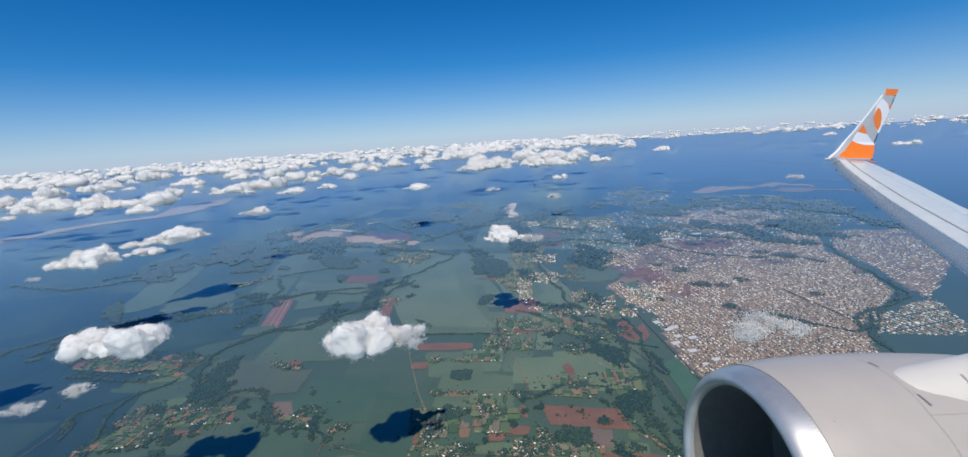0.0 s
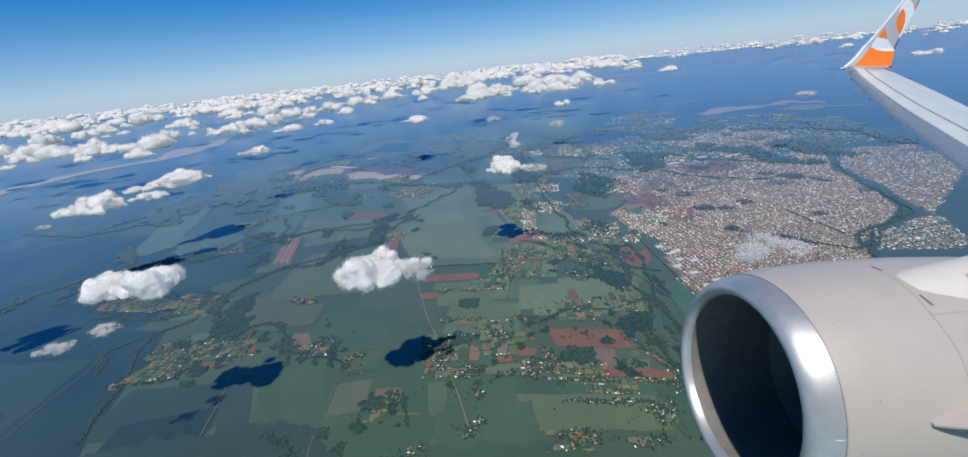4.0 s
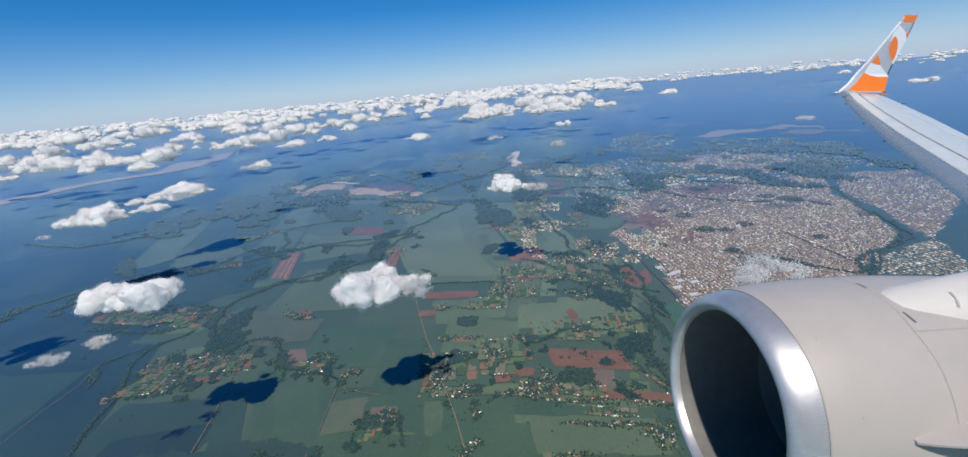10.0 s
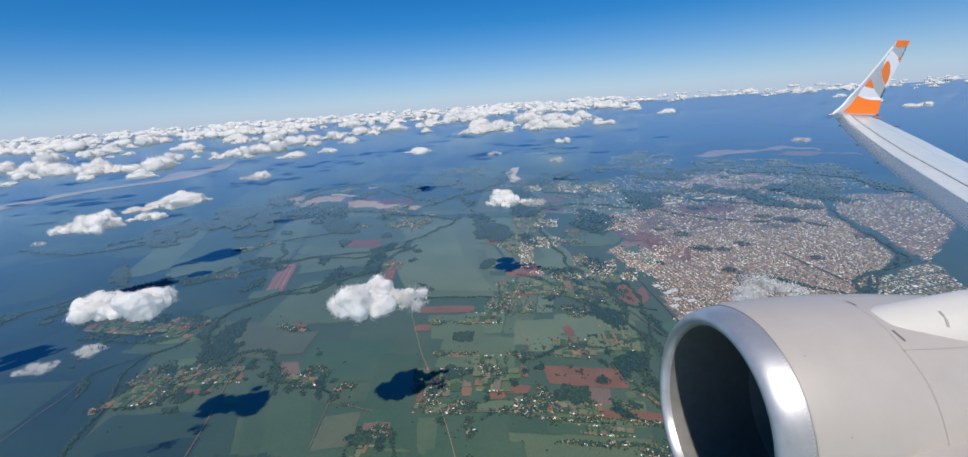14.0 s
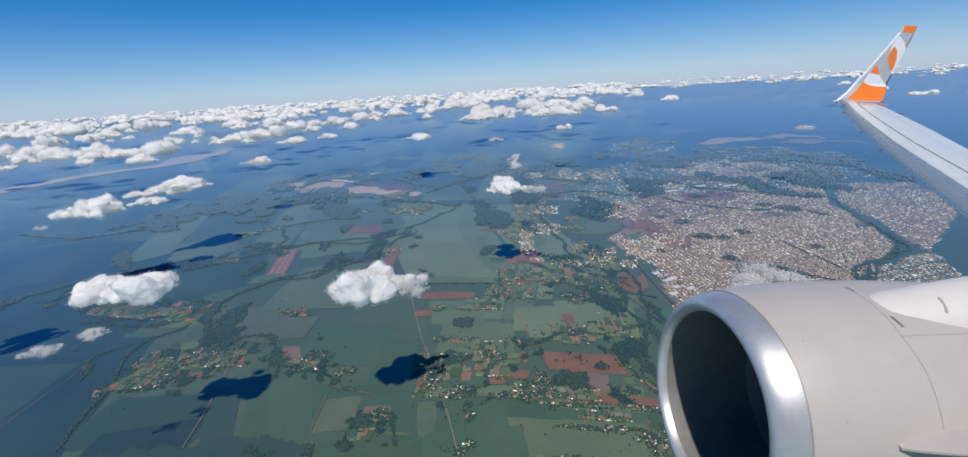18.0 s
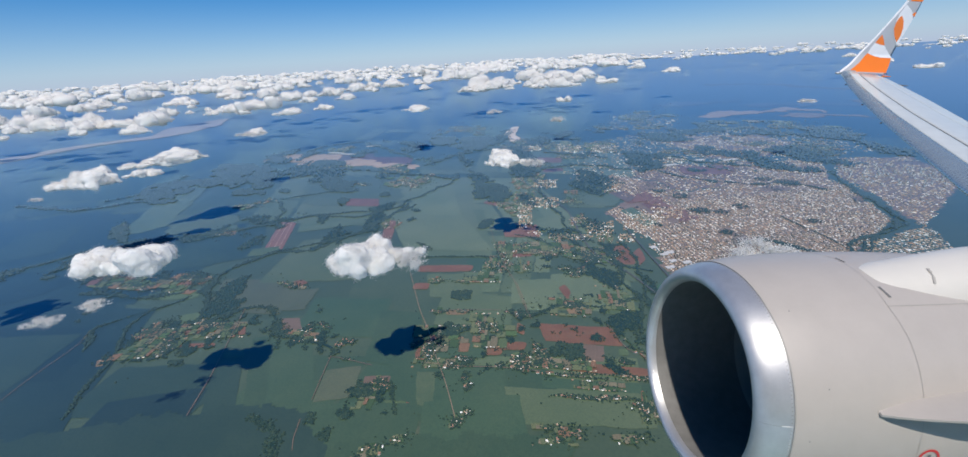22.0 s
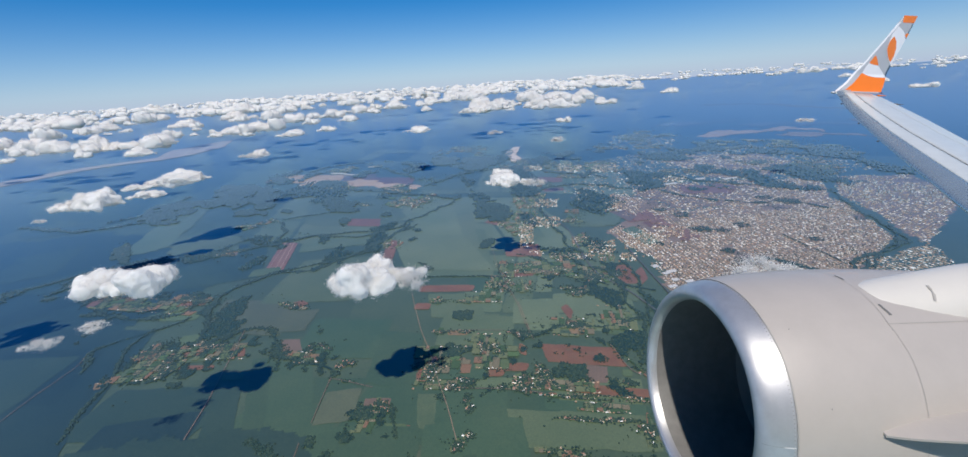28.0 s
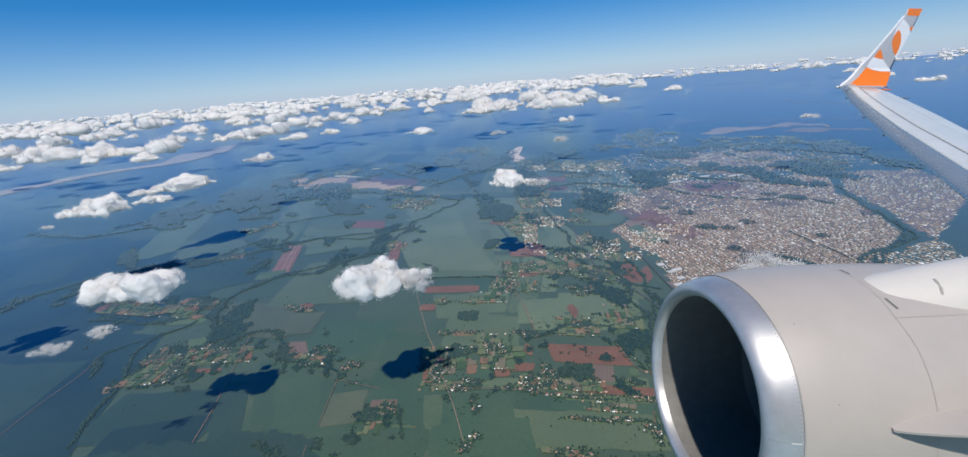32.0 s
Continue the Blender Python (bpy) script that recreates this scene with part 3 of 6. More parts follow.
def hamlet(houses, green, x, y, ax, ay, bx, by):
    """Scattered houses and garden trees on a parallelogram; larger houses are things of their own."""
    far = math.hypot(x, y) / 260
    n = max(6, int(houses * .85))
    knots = max(2, houses // 7)
    ku, kw = rng.uniform(-.45, .45, knots), rng.uniform(-.42, .42, knots)
    plots = max(8, int(houses * .8))
    pick = rng.integers(0, knots, plots)
    pu, pw = np.clip(ku[pick] + rng.normal(0, .08, plots), -.52, .52), np.clip(kw[pick] + rng.normal(0, .10, plots), -.52, .52)
    la, lb = math.hypot(ax, ay), math.hypot(bx, by)
    size = np.stack([la * rng.uniform(.03, .12, plots), np.minimum(lb * rng.uniform(.08, .28, plots), 9), np.ones(plots)], -1)
    z0 = layer("plot")
    v, f = stamp(PLOT, np.column_stack([x + pu * ax + pw * bx, y + pu * ay + pw * by, z0 + .00012 * (np.arange(plots) % 40)]), size,
                 np.full(plots, math.atan2(ay, ax)) + rng.normal(0, .06, plots))
    v = v + rng.normal(0, .12, v.shape) * (1, 1, 0)
    tagged(new("garden_plots", raw_mesh("garden_plots", v.reshape(-1, 3), f, M_PLOTS)), "small brown, red and green garden plots", "plots", kind="stuff")
    pick = rng.integers(0, knots, n)
    u, w = np.clip(ku[pick] + rng.normal(0, .09, n), -.55, .55), np.clip(kw[pick] + rng.normal(0, .09, n), -.55, .55)
    at = np.stack([x + u * ax + w * bx, y + u * ay + w * by], -1)
    own = min(4, n) if far < 1.6 else 0
    for p in at[:own]:
        FARM.append((p[0], p[1], rng.uniform(.55, .85), math.degrees(math.atan2(ay, ax)) + rng.choice([0, 90]) + rng.normal(0, 8)))
    rest = at[own:]
    s = rng.uniform(.35, .68, len(rest)) * min(1.8, max(1, far * .8))
    size = np.stack([s * rng.uniform(.9, 1.5, len(rest)), s * .8, s * .7], -1)
    ang = math.atan2(ay, ax) + rng.choice([0, np.pi / 2], len(rest)) + rng.normal(0, .12, len(rest))
    v, f = stamp(HOUSE, np.column_stack([rest, np.full(len(rest), .34)]), size, ang)
    tagged(new("village_houses", raw_mesh("village_houses", v.reshape(-1, 3), f, M_HOUSES)), "loose cluster of small pale village houses", "houses", kind="stuff")
    green = int(green * 6.2)
    pick = rng.integers(0, knots, green)
    u, w = ku[pick] + .05 + rng.normal(0, .10, green), kw[pick] + rng.normal(0, .13, green)
    loose = rng.uniform(0, 1, green) < .05
    u, w = np.where(loose, rng.normal(0, .36, green), u), np.where(loose, rng.normal(0, .40, green), w)
    trees("garden_trees", np.stack([x + u * ax + w * bx, y + u * ay + w * by], -1), 0.62 * max(1, far * .8), "dark green garden trees between houses")


def smallholdings(cols, rows, x, y, ax, ay, bx, by):
    """Narrow plots of unequal width on a parallelogram, hedges on some of their edges and a row of houses along one side."""
    plots, hedge, homes = [], [], []
    turn = math.atan2(ay, ax)
    la, lb = math.hypot(ax, ay), abs(ax * by - ay * bx) / math.hypot(ax, ay)
    us = np.cumsum(np.concatenate([[0], rng.uniform(.4, 1.6, cols)]))
    us = us / us[-1] - .5
    for u0, u1 in zip(us, us[1:]):
        ws = np.cumsum(np.concatenate([[0], rng.uniform(.3, 1.7, rows)]))
        ws = ws / ws[-1] - .5
        for w0, w1 in zip(ws, ws[1:]):
            u, w = (u0 + u1) / 2, (w0 + w1) / 2
            if max(abs(u), abs(w)) + .34 * noise.noise(Vector((u * 4 + x, w * 4 + y, 6))) > .44:
                continue
            if rng.uniform() < .80:
                plots.append((x + u * ax + w * bx, y + u * ay + w * by, (u1 - u0) * la * rng.uniform(.86, .98), (w1 - w0) * lb * rng.uniform(.86, .98)))
            if rng.uniform() < .34:
                q = rng.uniform(0, 1, 3 + int((w1 - w0) * lb * 2.2))
                hedge.append(np.stack([x + u0 * ax + (w0 + q * (w1 - w0)) * bx, y + u0 * ay + (w0 + q * (w1 - w0)) * by], -1))
            if rng.uniform() < .34:
                q = rng.uniform(0, 1, 3 + int((u1 - u0) * la * 2.2))
                hedge.append(np.stack([x + (u0 + q * (u1 - u0)) * ax + w0 * bx, y + (u0 + q * (u1 - u0)) * ay + w0 * by], -1))
            if rng.uniform() < .16:
                hedge.append(np.array((x + u * ax + w * bx, y + u * ay + w * by)) + rng.normal(0, .9, (14, 2)))
        for w in (-.47, .47):
            if rng.uniform() < .42:
                for q in rng.uniform(0, 1, 2):
                    homes.append((x + (u0 + q * (u1 - u0)) * ax + w * bx, y + (u0 + q * (u1 - u0)) * ay + w * by))
    homes = homes or [(x, y)]
    p = np.array(plots)
    v, f = stamp(PLOT, np.column_stack([p[:, :2], layer("plot") + .00012 * (np.arange(len(p)) % 40)]), np.column_stack([p[:, 2:], np.ones(len(p))]), np.full(len(p), turn))
    v = v + rng.normal(0, .10, v.shape) * (1, 1, 0)
    tagged(new("garden_plots", raw_mesh("garden_plots", v.reshape(-1, 3), f, M_PLOTS)), "narrow brown, red and green plots of smallholdings", "plots", kind="stuff")
    h = np.concatenate(hedge)
    trees("hedge", h + rng.normal(0, .18, h.shape), .46, "dark green hedge between small plots")
    at = np.array(homes) + rng.normal(0, .3, (len(homes), 2))
    k = rng.uniform(.38, .70, len(at))
    v, f = stamp(HOUSE, np.column_stack([at, np.full(len(at), .40)]), np.stack([k * 1.25, k * .85, k * .6], -1), turn + rng.normal(0, .1, len(at)))
    tagged(new("village_houses", raw_mesh("village_houses", v.reshape(-1, 3), f, M_HOUSES)), "row of small pale houses along a lane", "houses", kind="stuff")


patchwork(5, 4, GREENISH, 61, 251, 97.3, -25.5, 31.2, 99.9)
patchwork(4, 3, PALE_LAND, -40, 466, 283.5, -108.3, -15.2, 237.2)
patchwork(4, 2, NEAR_LAND, -8, 152, 162.5, -33.6, 15.1, 37.3)
patchwork(5, 3, PALE_LAND, 10, 784, 288.8, -168.0, 34.9, 169.1)


def bare(kind, poly, step, words):
    """Open land with an irregular outline."""
    xs, ys = zip(*poly)
    ob = cells("crop_field", poly, (min(xs) - 20, max(xs) + 20, min(ys) - 20, max(ys) + 20), step, step * 2.5 if step < 3 else step * 4, layer(), FIELD[kind])
    return tagged(ob, words, "field", "fields of the plain", "structure")


bare("slate", [(-460, 200), (-200, 170), (-186, 262), (-152, 325), (-190, 420), (-330, 480), (-560, 470)], 3, "dull blue-green crop land")
bare("sand", [(490, 800), (560, 850), (600, 815), (640, 800), (600, 778), (560, 790), (520, 770)], 5, "far dry land with ragged edges")
bare("sand", [(610, 812), (675, 828), (709, 765), (690, 735), (650, 770)], 5, "far dry land with ragged edges")
bare("sand", [(585, 752), (640, 735), (690, 700), (640, 700), (590, 730)], 5, "far dry land with ragged edges")
bare("brown", [(620, 900), (700, 930), (820, 820), (900, 760), (860, 730), (760, 790), (690, 850)], 9, "far brown land with ragged edges")
bare("brown", [(480, 990), (560, 1030), (700, 980), (640, 940), (560, 960)], 9, "far brown land with ragged edges")
bare("dust", [(600, 745), (645, 765), (705, 690), (690, 640), (650, 695)], 5, "far dusty land with ragged edges")
bare("dust", [(845, 870), (895, 890), (890, 760), (850, 690), (822, 760)], 9, "far dusty land with ragged edges")
bare("dust", [(833, 1450), (940, 1420), (1055, 1340), (1070, 1020), (1000, 985), (990, 1260), (900, 1370)], 14, "far dusty land with ragged edges")
patchwork(4, 3, PALE_LAND, 140, 557, 165.1, -80.3, 31.8, 162.7)
field("red", 59, 176, 34.0, -11.0, 0.1, 15.6)
field("red", 63, 149, 39.9, -13.9, 0.7, 6.1)
field("red", 47, 272, 20.2, -3.1, 0.3, 5.5)
field("red", -1, 263, 35.0, -7.4, 2.2, 9.4)
field("red", 167, 373, 3.2, -32.3, 14.3, 7.8)
field("red", 179, 335, 4.5, -39.6, 13.2, 8.4)
field("red", 131, 492, 22.6, -0.4, 2.9, 14.6)
field("red", 123, 251, -4.0, -18.6, 9.7, 9.4)
field("red", 65, 217, 1.2, -14.0, 4.9, 3.4)
field("red", -3, 185, 13.7, -1.2, -1.8, 7.0)
field("red", -15, 179, 6.5, 12.8, -3.2, 2.0)
field("red", 47, 390, 11.6, -12.7, 5.8, 6.5)
field("brown", -154, 677, 85.4, -22.1, -15.3, 57.1)
field("brown", -226, 694, 53.3, -26.8, 8.7, 34.1)
field("brown", 61, 161, 8.8, -2.9, 4.3, 10.9)
field("ochre", 65, 196, 10.2, -0.6, -0.2, 6.5)
field("green", 34, 137, 73.9, -20.1, 3.6, 24.4)
field("vivid", 16, 154, 48.5, -14.0, 0.7, 12.4)
field("vivid", 53, 141, 37.6, -10.7, 1.0, 6.0)
field("green", 13, 209, 38.7, -9.1, 6.2, 29.3)
field("green", 3, 239, 30.4, -7.6, -1.8, 31.0)
field("pale", 48, 222, 25.2, -5.1, 6.8, 26.8)
field("pale", 80, 221, 19.0, -4.4, 12.4, 26.4)
field("green", 5, 331, 59.5, -15.4, 5.2, 102.5)
field("pale", 5, 374, 49.3, 14.2, 2.1, 109.1)
field("green", 70, 352, 26.0, 11.5, -0.2, 36.6)
field("green", -93, 484, 101.5, -27.1, -17.0, 121.4)
field("pale", 9, 547, 64.4, -20.7, -9.4, 64.6)
field("green", 107, 239, 12.3, -15.9, 15.3, 26.0)
field("grass", 71, 276, 10.3, -1.3, 1.7, 13.9)
field("grass", 74, 159, 3.9, -1.2, 1.6, 4.4)
field("grass", 87, 193, 16.3, -6.8, 4.7, 10.8)
field("grass", 29, 165, 7.9, -1.2, 1.2, 5.7)
field("slate", -189, 210, 54.2, -12.5, -12.8, 90.8)
field("slate", -217, 256, 40.9, 14.2, 28.4, 26.6)
field("slate", -270, 292, 44.4, 22.3, 22.3, 40.3)
field("dark", -268, 345, 80.9, -4.5, 41.6, 40.0)
field("dark", -130, 173, 56.5, -7.8, 6.2, 31.7)
field("slate", -126, 159, 40.3, 2.1, 0.1, 20.1)
field("vivid", -87, 176, 10.6, -1.3, -15.6, 58.9)
field("vivid", -72, 171, 21.7, -8.2, -13.4, 56.0)
field("dark", -99, 167, 13.1, -2.5, -8.4, 34.9)
field("fallow", -118, 254, 47.2, -16.0, -4.4, 40.9)
field("fallow", -90, 242, 21.5, -2.0, 2.7, 24.3)
field("green", -80, 300, 68.5, -8.7, 12.2, 71.8)
field("vivid", -57, 217, 44.6, -11.1, 4.8, 38.3)
field("vivid", -28, 193, 22.3, -8.4, 4.3, 44.9)
field("vivid", -17, 153, 21.7, -5.3, -3.8, 31.4)
field("fallow", -50, 162, 15.7, 0.2, 1.6, 20.1)
field("dark", -171, 347, 56.3, 11.6, -17.5, 76.0)
field("dark", -222, 327, 53.6, 4.6, -18.7, 47.8)
field("green", -84, 379, 72.8, 7.6, -1.5, 31.7)
field("dark", -340, 391, 42.9, 18.6, -26.9, 71.0)
field("dark", -400, 502, 72.9, 12.0, -24.8, 33.8)
field("striped", -130, 357, 14.6, -4.3, -5.8, 61.6)
field("red", -210, 294, 17.9, -1.4, -8.9, 15.8)
field("red", -166, 283, 20.6, -1.7, -5.2, 11.6)
field("red", -232, 301, 11.7, 3.4, -3.8, 16.2)
field("red", -151, 212, 13.0, 0.5, -6.0, 13.3)
field("red", -128, 217, 21.4, -1.3, -1.4, 4.7)
field("red", -126, 204, 17.6, -2.5, -0.8, 3.9)
field("red", -121, 222, 4.3, 1.1, -3.1, 7.4)
field("red", -109, 215, 3.9, 0.3, -4.2, 11.0)
field("red", -94, 263, 10.1, 4.4, -5.6, 6.7)
field("ochre", -168, 198, 3.4, 0.4, -3.7, 5.4)
field("ochre", -84, 210, 9.2, -1.5, -2.4, 6.6)
field("ochre", -69, 200, 7.0, -1.5, -2.0, 7.6)
field("brown", -84, 215, 10.5, -1.7, -4.6, 12.0)
field("brown", -34, 161, 11.1, -1.8, 0.3, 4.8)
field("grass", -142, 232, 10.9, 1.0, -5.8, 12.1)
field("grass", -104, 192, 10.1, -1.2, -1.2, 4.9)
field("grass", -161, 207, 5.0, 8.2, -3.1, 7.5)
field("grass", -128, 211, 14.9, -1.1, -0.6, 3.8)
field("grass", -163, 264, 24.4, -3.6, -1.3, 11.7)
field("grass", -133, 324, 20.8, 1.1, -1.3, 14.1)
field("grass", -191, 178, 2.7, 1.5, -11.9, 16.3)
track("chalk", 0.38, [(-132, 330), (-134, 360), (-136, 387)])
track("chalk", 0.38, [(-127, 329), (-130, 359), (-132, 386)])
track("chalk", 0.38, [(-123, 327), (-126, 357), (-129, 385)])
hamlet(26, 80, -196, 286, 83.8, -31.1, -5.1, 28.6)
hamlet(22, 80, -149, 209, 23.2, 1.8, 3.1, 23.7)
hamlet(18, 60, -125, 219, 41.7, -6.5, -2.5, 16.7)
hamlet(16, 30, -105, 268, 36.7, -8.4, -7.2, 17.6)
hamlet(6, 20, -68, 209, 11.3, -1.9, -1.5, 6.4)
hamlet(12, 18, -53, 189, 8.8, 4.4, -3.4, 8.9)
hamlet(6, 8, -48, 177, 10.2, -2.1, -0.2, 3.5)
hamlet(14, 34, -34, 157, 15.8, -1.6, 0.6, 10.7)
hamlet(8, 24, -282, 405, 18.7, 3.5, -27.0, 44.2)
hamlet(16, 30, -184, 378, 30.4, 2.3, -5.4, 18.9)
hamlet(10, 20, -16, 181, 12.7, -1.9, 4.2, 10.1)
tree_line(4.5, 0.9, [(-137, 227), (-143, 248), (-150, 268), (-150, 289), (-138, 305), (-120, 317), (-99, 320), (-85, 330), (-66, 346), (-44, 382), (-23, 408)])
tree_line(3.5, 0.8, [(-183, 210), (-192, 231), (-186, 238), (-174, 245), (-161, 252), (-155, 261)])
tree_line(6.0, 0.8, [(-133, 226), (-124, 232), (-105, 234), (-96, 221), (-87, 206), (-76, 201), (-62, 190), (-56, 182)])
tree_line(5.0, 1.1, [(-314, 312), (-308, 334), (-289, 351), (-265, 362), (-232, 372), (-180, 378), (-142, 389), (-105, 402), (-51, 395)])
tree_line(4.0, 0.9, [(-245, 300), (-235, 316), (-198, 301)])
tree_line(5.0, 0.9, [(-231, 280), (-199, 270), (-167, 264), (-157, 270)])
tree_line(6.0, 1.1, [(-236, 354), (-220, 369), (-211, 380)])
tree_line(3.0, 0.7, [(-28, 158), (-26, 147), (-25, 139)])
wood(-130, 191, 6.4, -0.2, -2.4, 4.7, 0.7)
wood(-273, 313, 10.0, 0.7, -2.8, 4.9, 0.9)
wood(-279, 399, 16.3, -0.7, -29.4, 49.1, 1.0)
wood(-41, 157, 2.8, -0.5, -0.3, 10.8, 0.7)
hamlet(34, 14, 98, 459, 29.5, -12.1, 5.8, 46.5)
hamlet(40, 16, 59, 391, 24.4, -8.7, 5.3, 68.1)
hamlet(60, 6, 106, 317, 15.4, -4.9, 5.1, 29.4)
hamlet(44, 10, 84, 294, 16.7, -5.0, 2.9, 22.1)
hamlet(40, 5, 115, 291, 11.0, -3.3, 5.5, 26.6)
hamlet(30, 40, 50, 282, 32.1, -9.1, 4.5, 22.5)
hamlet(30, 44, 81, 269, 27.3, -7.7, 7.3, 23.6)
hamlet(30, 20, 118, 663, 42.7, -23.5, 10.2, 54.4)
hamlet(30, 30, -42, 497, 50.9, -20.3, -2.7, 50.6)
hamlet(24, 14, 152, 446, 16.6, -6.9, 6.9, 27.0)
hamlet(26, 20, 64, 836, 47.2, -30.4, 8.8, 99.1)
hamlet(30, 40, 183, 628, 50.2, -27.7, 19.9, 67.5)
hamlet(40, 14, 230, 606, 42.1, -23.3, 14.5, 38.1)
hamlet(30, 50, 127, 546, 60.4, -28.8, 17.3, 72.1)
hamlet(30, 60, 137, 390, 44.8, -16.8, 14.7, 53.3)
hamlet(20, 60, 102, 254, 31.3, -8.6, 6.9, 17.3)
field("grass", 86, 392, 22.8, -8.3, 6.3, 46.0)
field("green", 129, 376, 29.2, -10.6, 10.6, 43.1)
field("grass", 161, 542, 39.5, -19.1, 14.3, 47.7)
field("green", 3, 571, 61.6, -28.0, 1.7, 66.1)
field("grass", -42, 563, 16.7, -7.3, -1.9, 39.2)
field("pale", 7, 877, 67.5, -43.7, 2.5, 116.4)
field("green", 73, 712, 66.5, -37.9, 14.2, 123.2)
field("brown", -113, 676, 49.0, -23.7, -4.9, 35.0)
field("red", -58, 617, 51.2, -23.8, -0.4, 49.4)
field("pale", -85, 588, 27.1, -11.9, -3.1, 27.0)
field("red", 140, 544, 27.4, -13.1, 7.2, 27.4)
field("red", -75, 430, 32.6, -11.4, -1.5, 25.0)
field("pale", -7, 339, 63.0, -19.7, -19.1, 95.0)
field("pale", -6, 420, 42.6, -15.4, -2.9, 97.9)
field("red", 59, 316, 25.8, -7.9, 3.8, 26.8)
field("red", 115, 256, 10.6, -3.0, 6.9, 28.7)
field("slate", -201, 185, 78.9, -13.9, -23.7, 62.2)
field("slate", -220, 217, 76.8, -16.0, -9.0, 46.2)
wood(-112, 513, 43.8, -15.5, -9.6, 73.9, 1.5)
wood(-263, 605, 73.8, -27.5, -29.4, 141.6, 1.7)
wood(-218, 588, 32.6, -12.2, -30.2, 139.3, 1.7)
wood(-311, 538, 64.8, -21.7, -27.7, 95.2, 1.8)
wood(-235, 695, 30.8, -12.8, -10.0, 43.8, 1.8)
wood(-209, 507, 40.2, -13.4, -7.7, 29.6, 1.5)
wood(-293, 574, 61.4, -21.6, 6.6, 35.6, 1.8)
wood(66, 703, 53.3, -25.9, 21.0, 118.3, 1.8)
wood(-168, 499, 12.8, -4.3, -3.0, 15.8, 1.4)
wood(-55, 451, 10.0, -3.3, 0.3, 15.6, 1.2)
wood(-95, 440, 11.1, -3.6, -1.3, 21.1, 1.1)
wood(15, 741, 44.5, -21.9, 10.5, 101.6, 1.8)
wood(-147, 630, 48.4, -19.5, -5.5, 45.0, 1.7)
tree_line(6.0, 1.2, [(-140, 379), (-109, 400), (-71, 385), (-43, 401), (-31, 425), (1, 454), (24, 507)])
tree_line(5.0, 1.0, [(-148, 290), (-139, 307), (-118, 322), (-90, 332), (-64, 343), (-44, 379), (-32, 415)])
tree_line(3.0, 1.2, [(-162, 467), (-145, 471), (-117, 480)])
tree_line(4.0, 1.1, [(-162, 456), (-149, 427), (-146, 398)])
tree_line(8.0, 1.5, [(-204, 740), (-175, 787), (-119, 790), (-71, 701), (-31, 641)])
hamlet(30, 20, -42, 337, 17.3, -4.8, -0.9, 55.0)
hamlet(26, 20, -90, 496, 29.7, -10.3, -1.0, 21.1)
hamlet(40, 20, -24, 502, 34.2, -12.4, 3.4, 43.7)
hamlet(20, 16, -177, 453, 26.0, -8.2, -4.9, 22.0)
hamlet(12, 12, -180, 375, 17.5, -4.9, -4.2, 15.5)
hamlet(40, 30, -138, 733, 63.8, -28.9, -7.1, 76.2)
hamlet(26, 14, -118, 598, 52.3, -20.5, -4.2, 52.1)
hamlet(24, 10, -53, 564, 34.6, -13.4, 1.0, 43.8)
field("sand", -194, 687, 114.0, -47.8, 2.1, 56.8)
field("red", -73, 630, 70.0, -29.1, -12.0, 37.9)
field("green", -279, 497, 33.6, 19.2, -36.0, 199.5)
field("green", -210, 403, 66.5, -19.2, -18.2, 56.1)
field("red", -43, 344, 8.7, -2.4, 1.8, 46.7)
field("grass", 78, 577, 35.2, -14.8, 7.5, 32.2)
field("ochre", -179, 375, 14.8, -4.1, -2.3, 12.1)
field("fallow", -10, 125, 20.7, -3.7, 1.3, 11.2)
field("red", -19, 140, 3.8, -1.6, -1.4, 9.0)
field("red", -11, 134, 4.9, -0.9, 0.9, 2.9)
field("grass", -27, 142, 11.2, -2.1, 2.2, 9.4)
field("green", -11, 151, 12.2, -3.5, -0.6, 20.9)
field("vivid", -43, 137, 29.9, -3.1, -2.2, 24.2)
field("red", 18, 171, 7.0, -1.4, 2.4, 6.0)
field("red", 27, 173, 11.4, -2.4, 2.5, 5.7)
field("red", 33, 186, 3.0, -4.0, 1.9, 7.9)
field("red", -9, 187, 3.8, -0.8, 2.4, 9.8)
field("ochre", -1, 183, 11.1, -2.3, 1.8, 6.2)
field("vivid", 3, 174, 20.1, -4.1, 2.0, 10.3)
field("vivid", 5, 151, 28.7, -5.5, 2.6, 19.8)
field("grass", 25, 254, 5.8, -3.1, 1.0, 14.8)
field("red", -16, 242, 9.3, -2.2, 1.3, 7.5)
field("ochre", 3, 208, 10.7, -2.4, 1.3, 4.7)
hamlet(26, 30, -4, 133, 11.6, -2.1, 2.7, 7.5)
hamlet(24, 24, -13, 176, 12.6, -2.5, 5.4, 11.9)
hamlet(26, 30, 1, 167, 17.2, -3.4, 2.5, 7.8)
hamlet(20, 26, 23, 160, 10.5, -2.1, 3.8, 8.5)
hamlet(14, 30, 1, 152, 8.4, -1.6, 3.6, 10.3)
hamlet(8, 14, 14, 195, 7.2, -1.5, 2.3, 6.9)
hamlet(14, 26, 34, 201, 11.9, -2.6, 3.0, 7.3)
hamlet(6, 10, -53, 190, 6.8, -1.4, 0.5, 9.4)
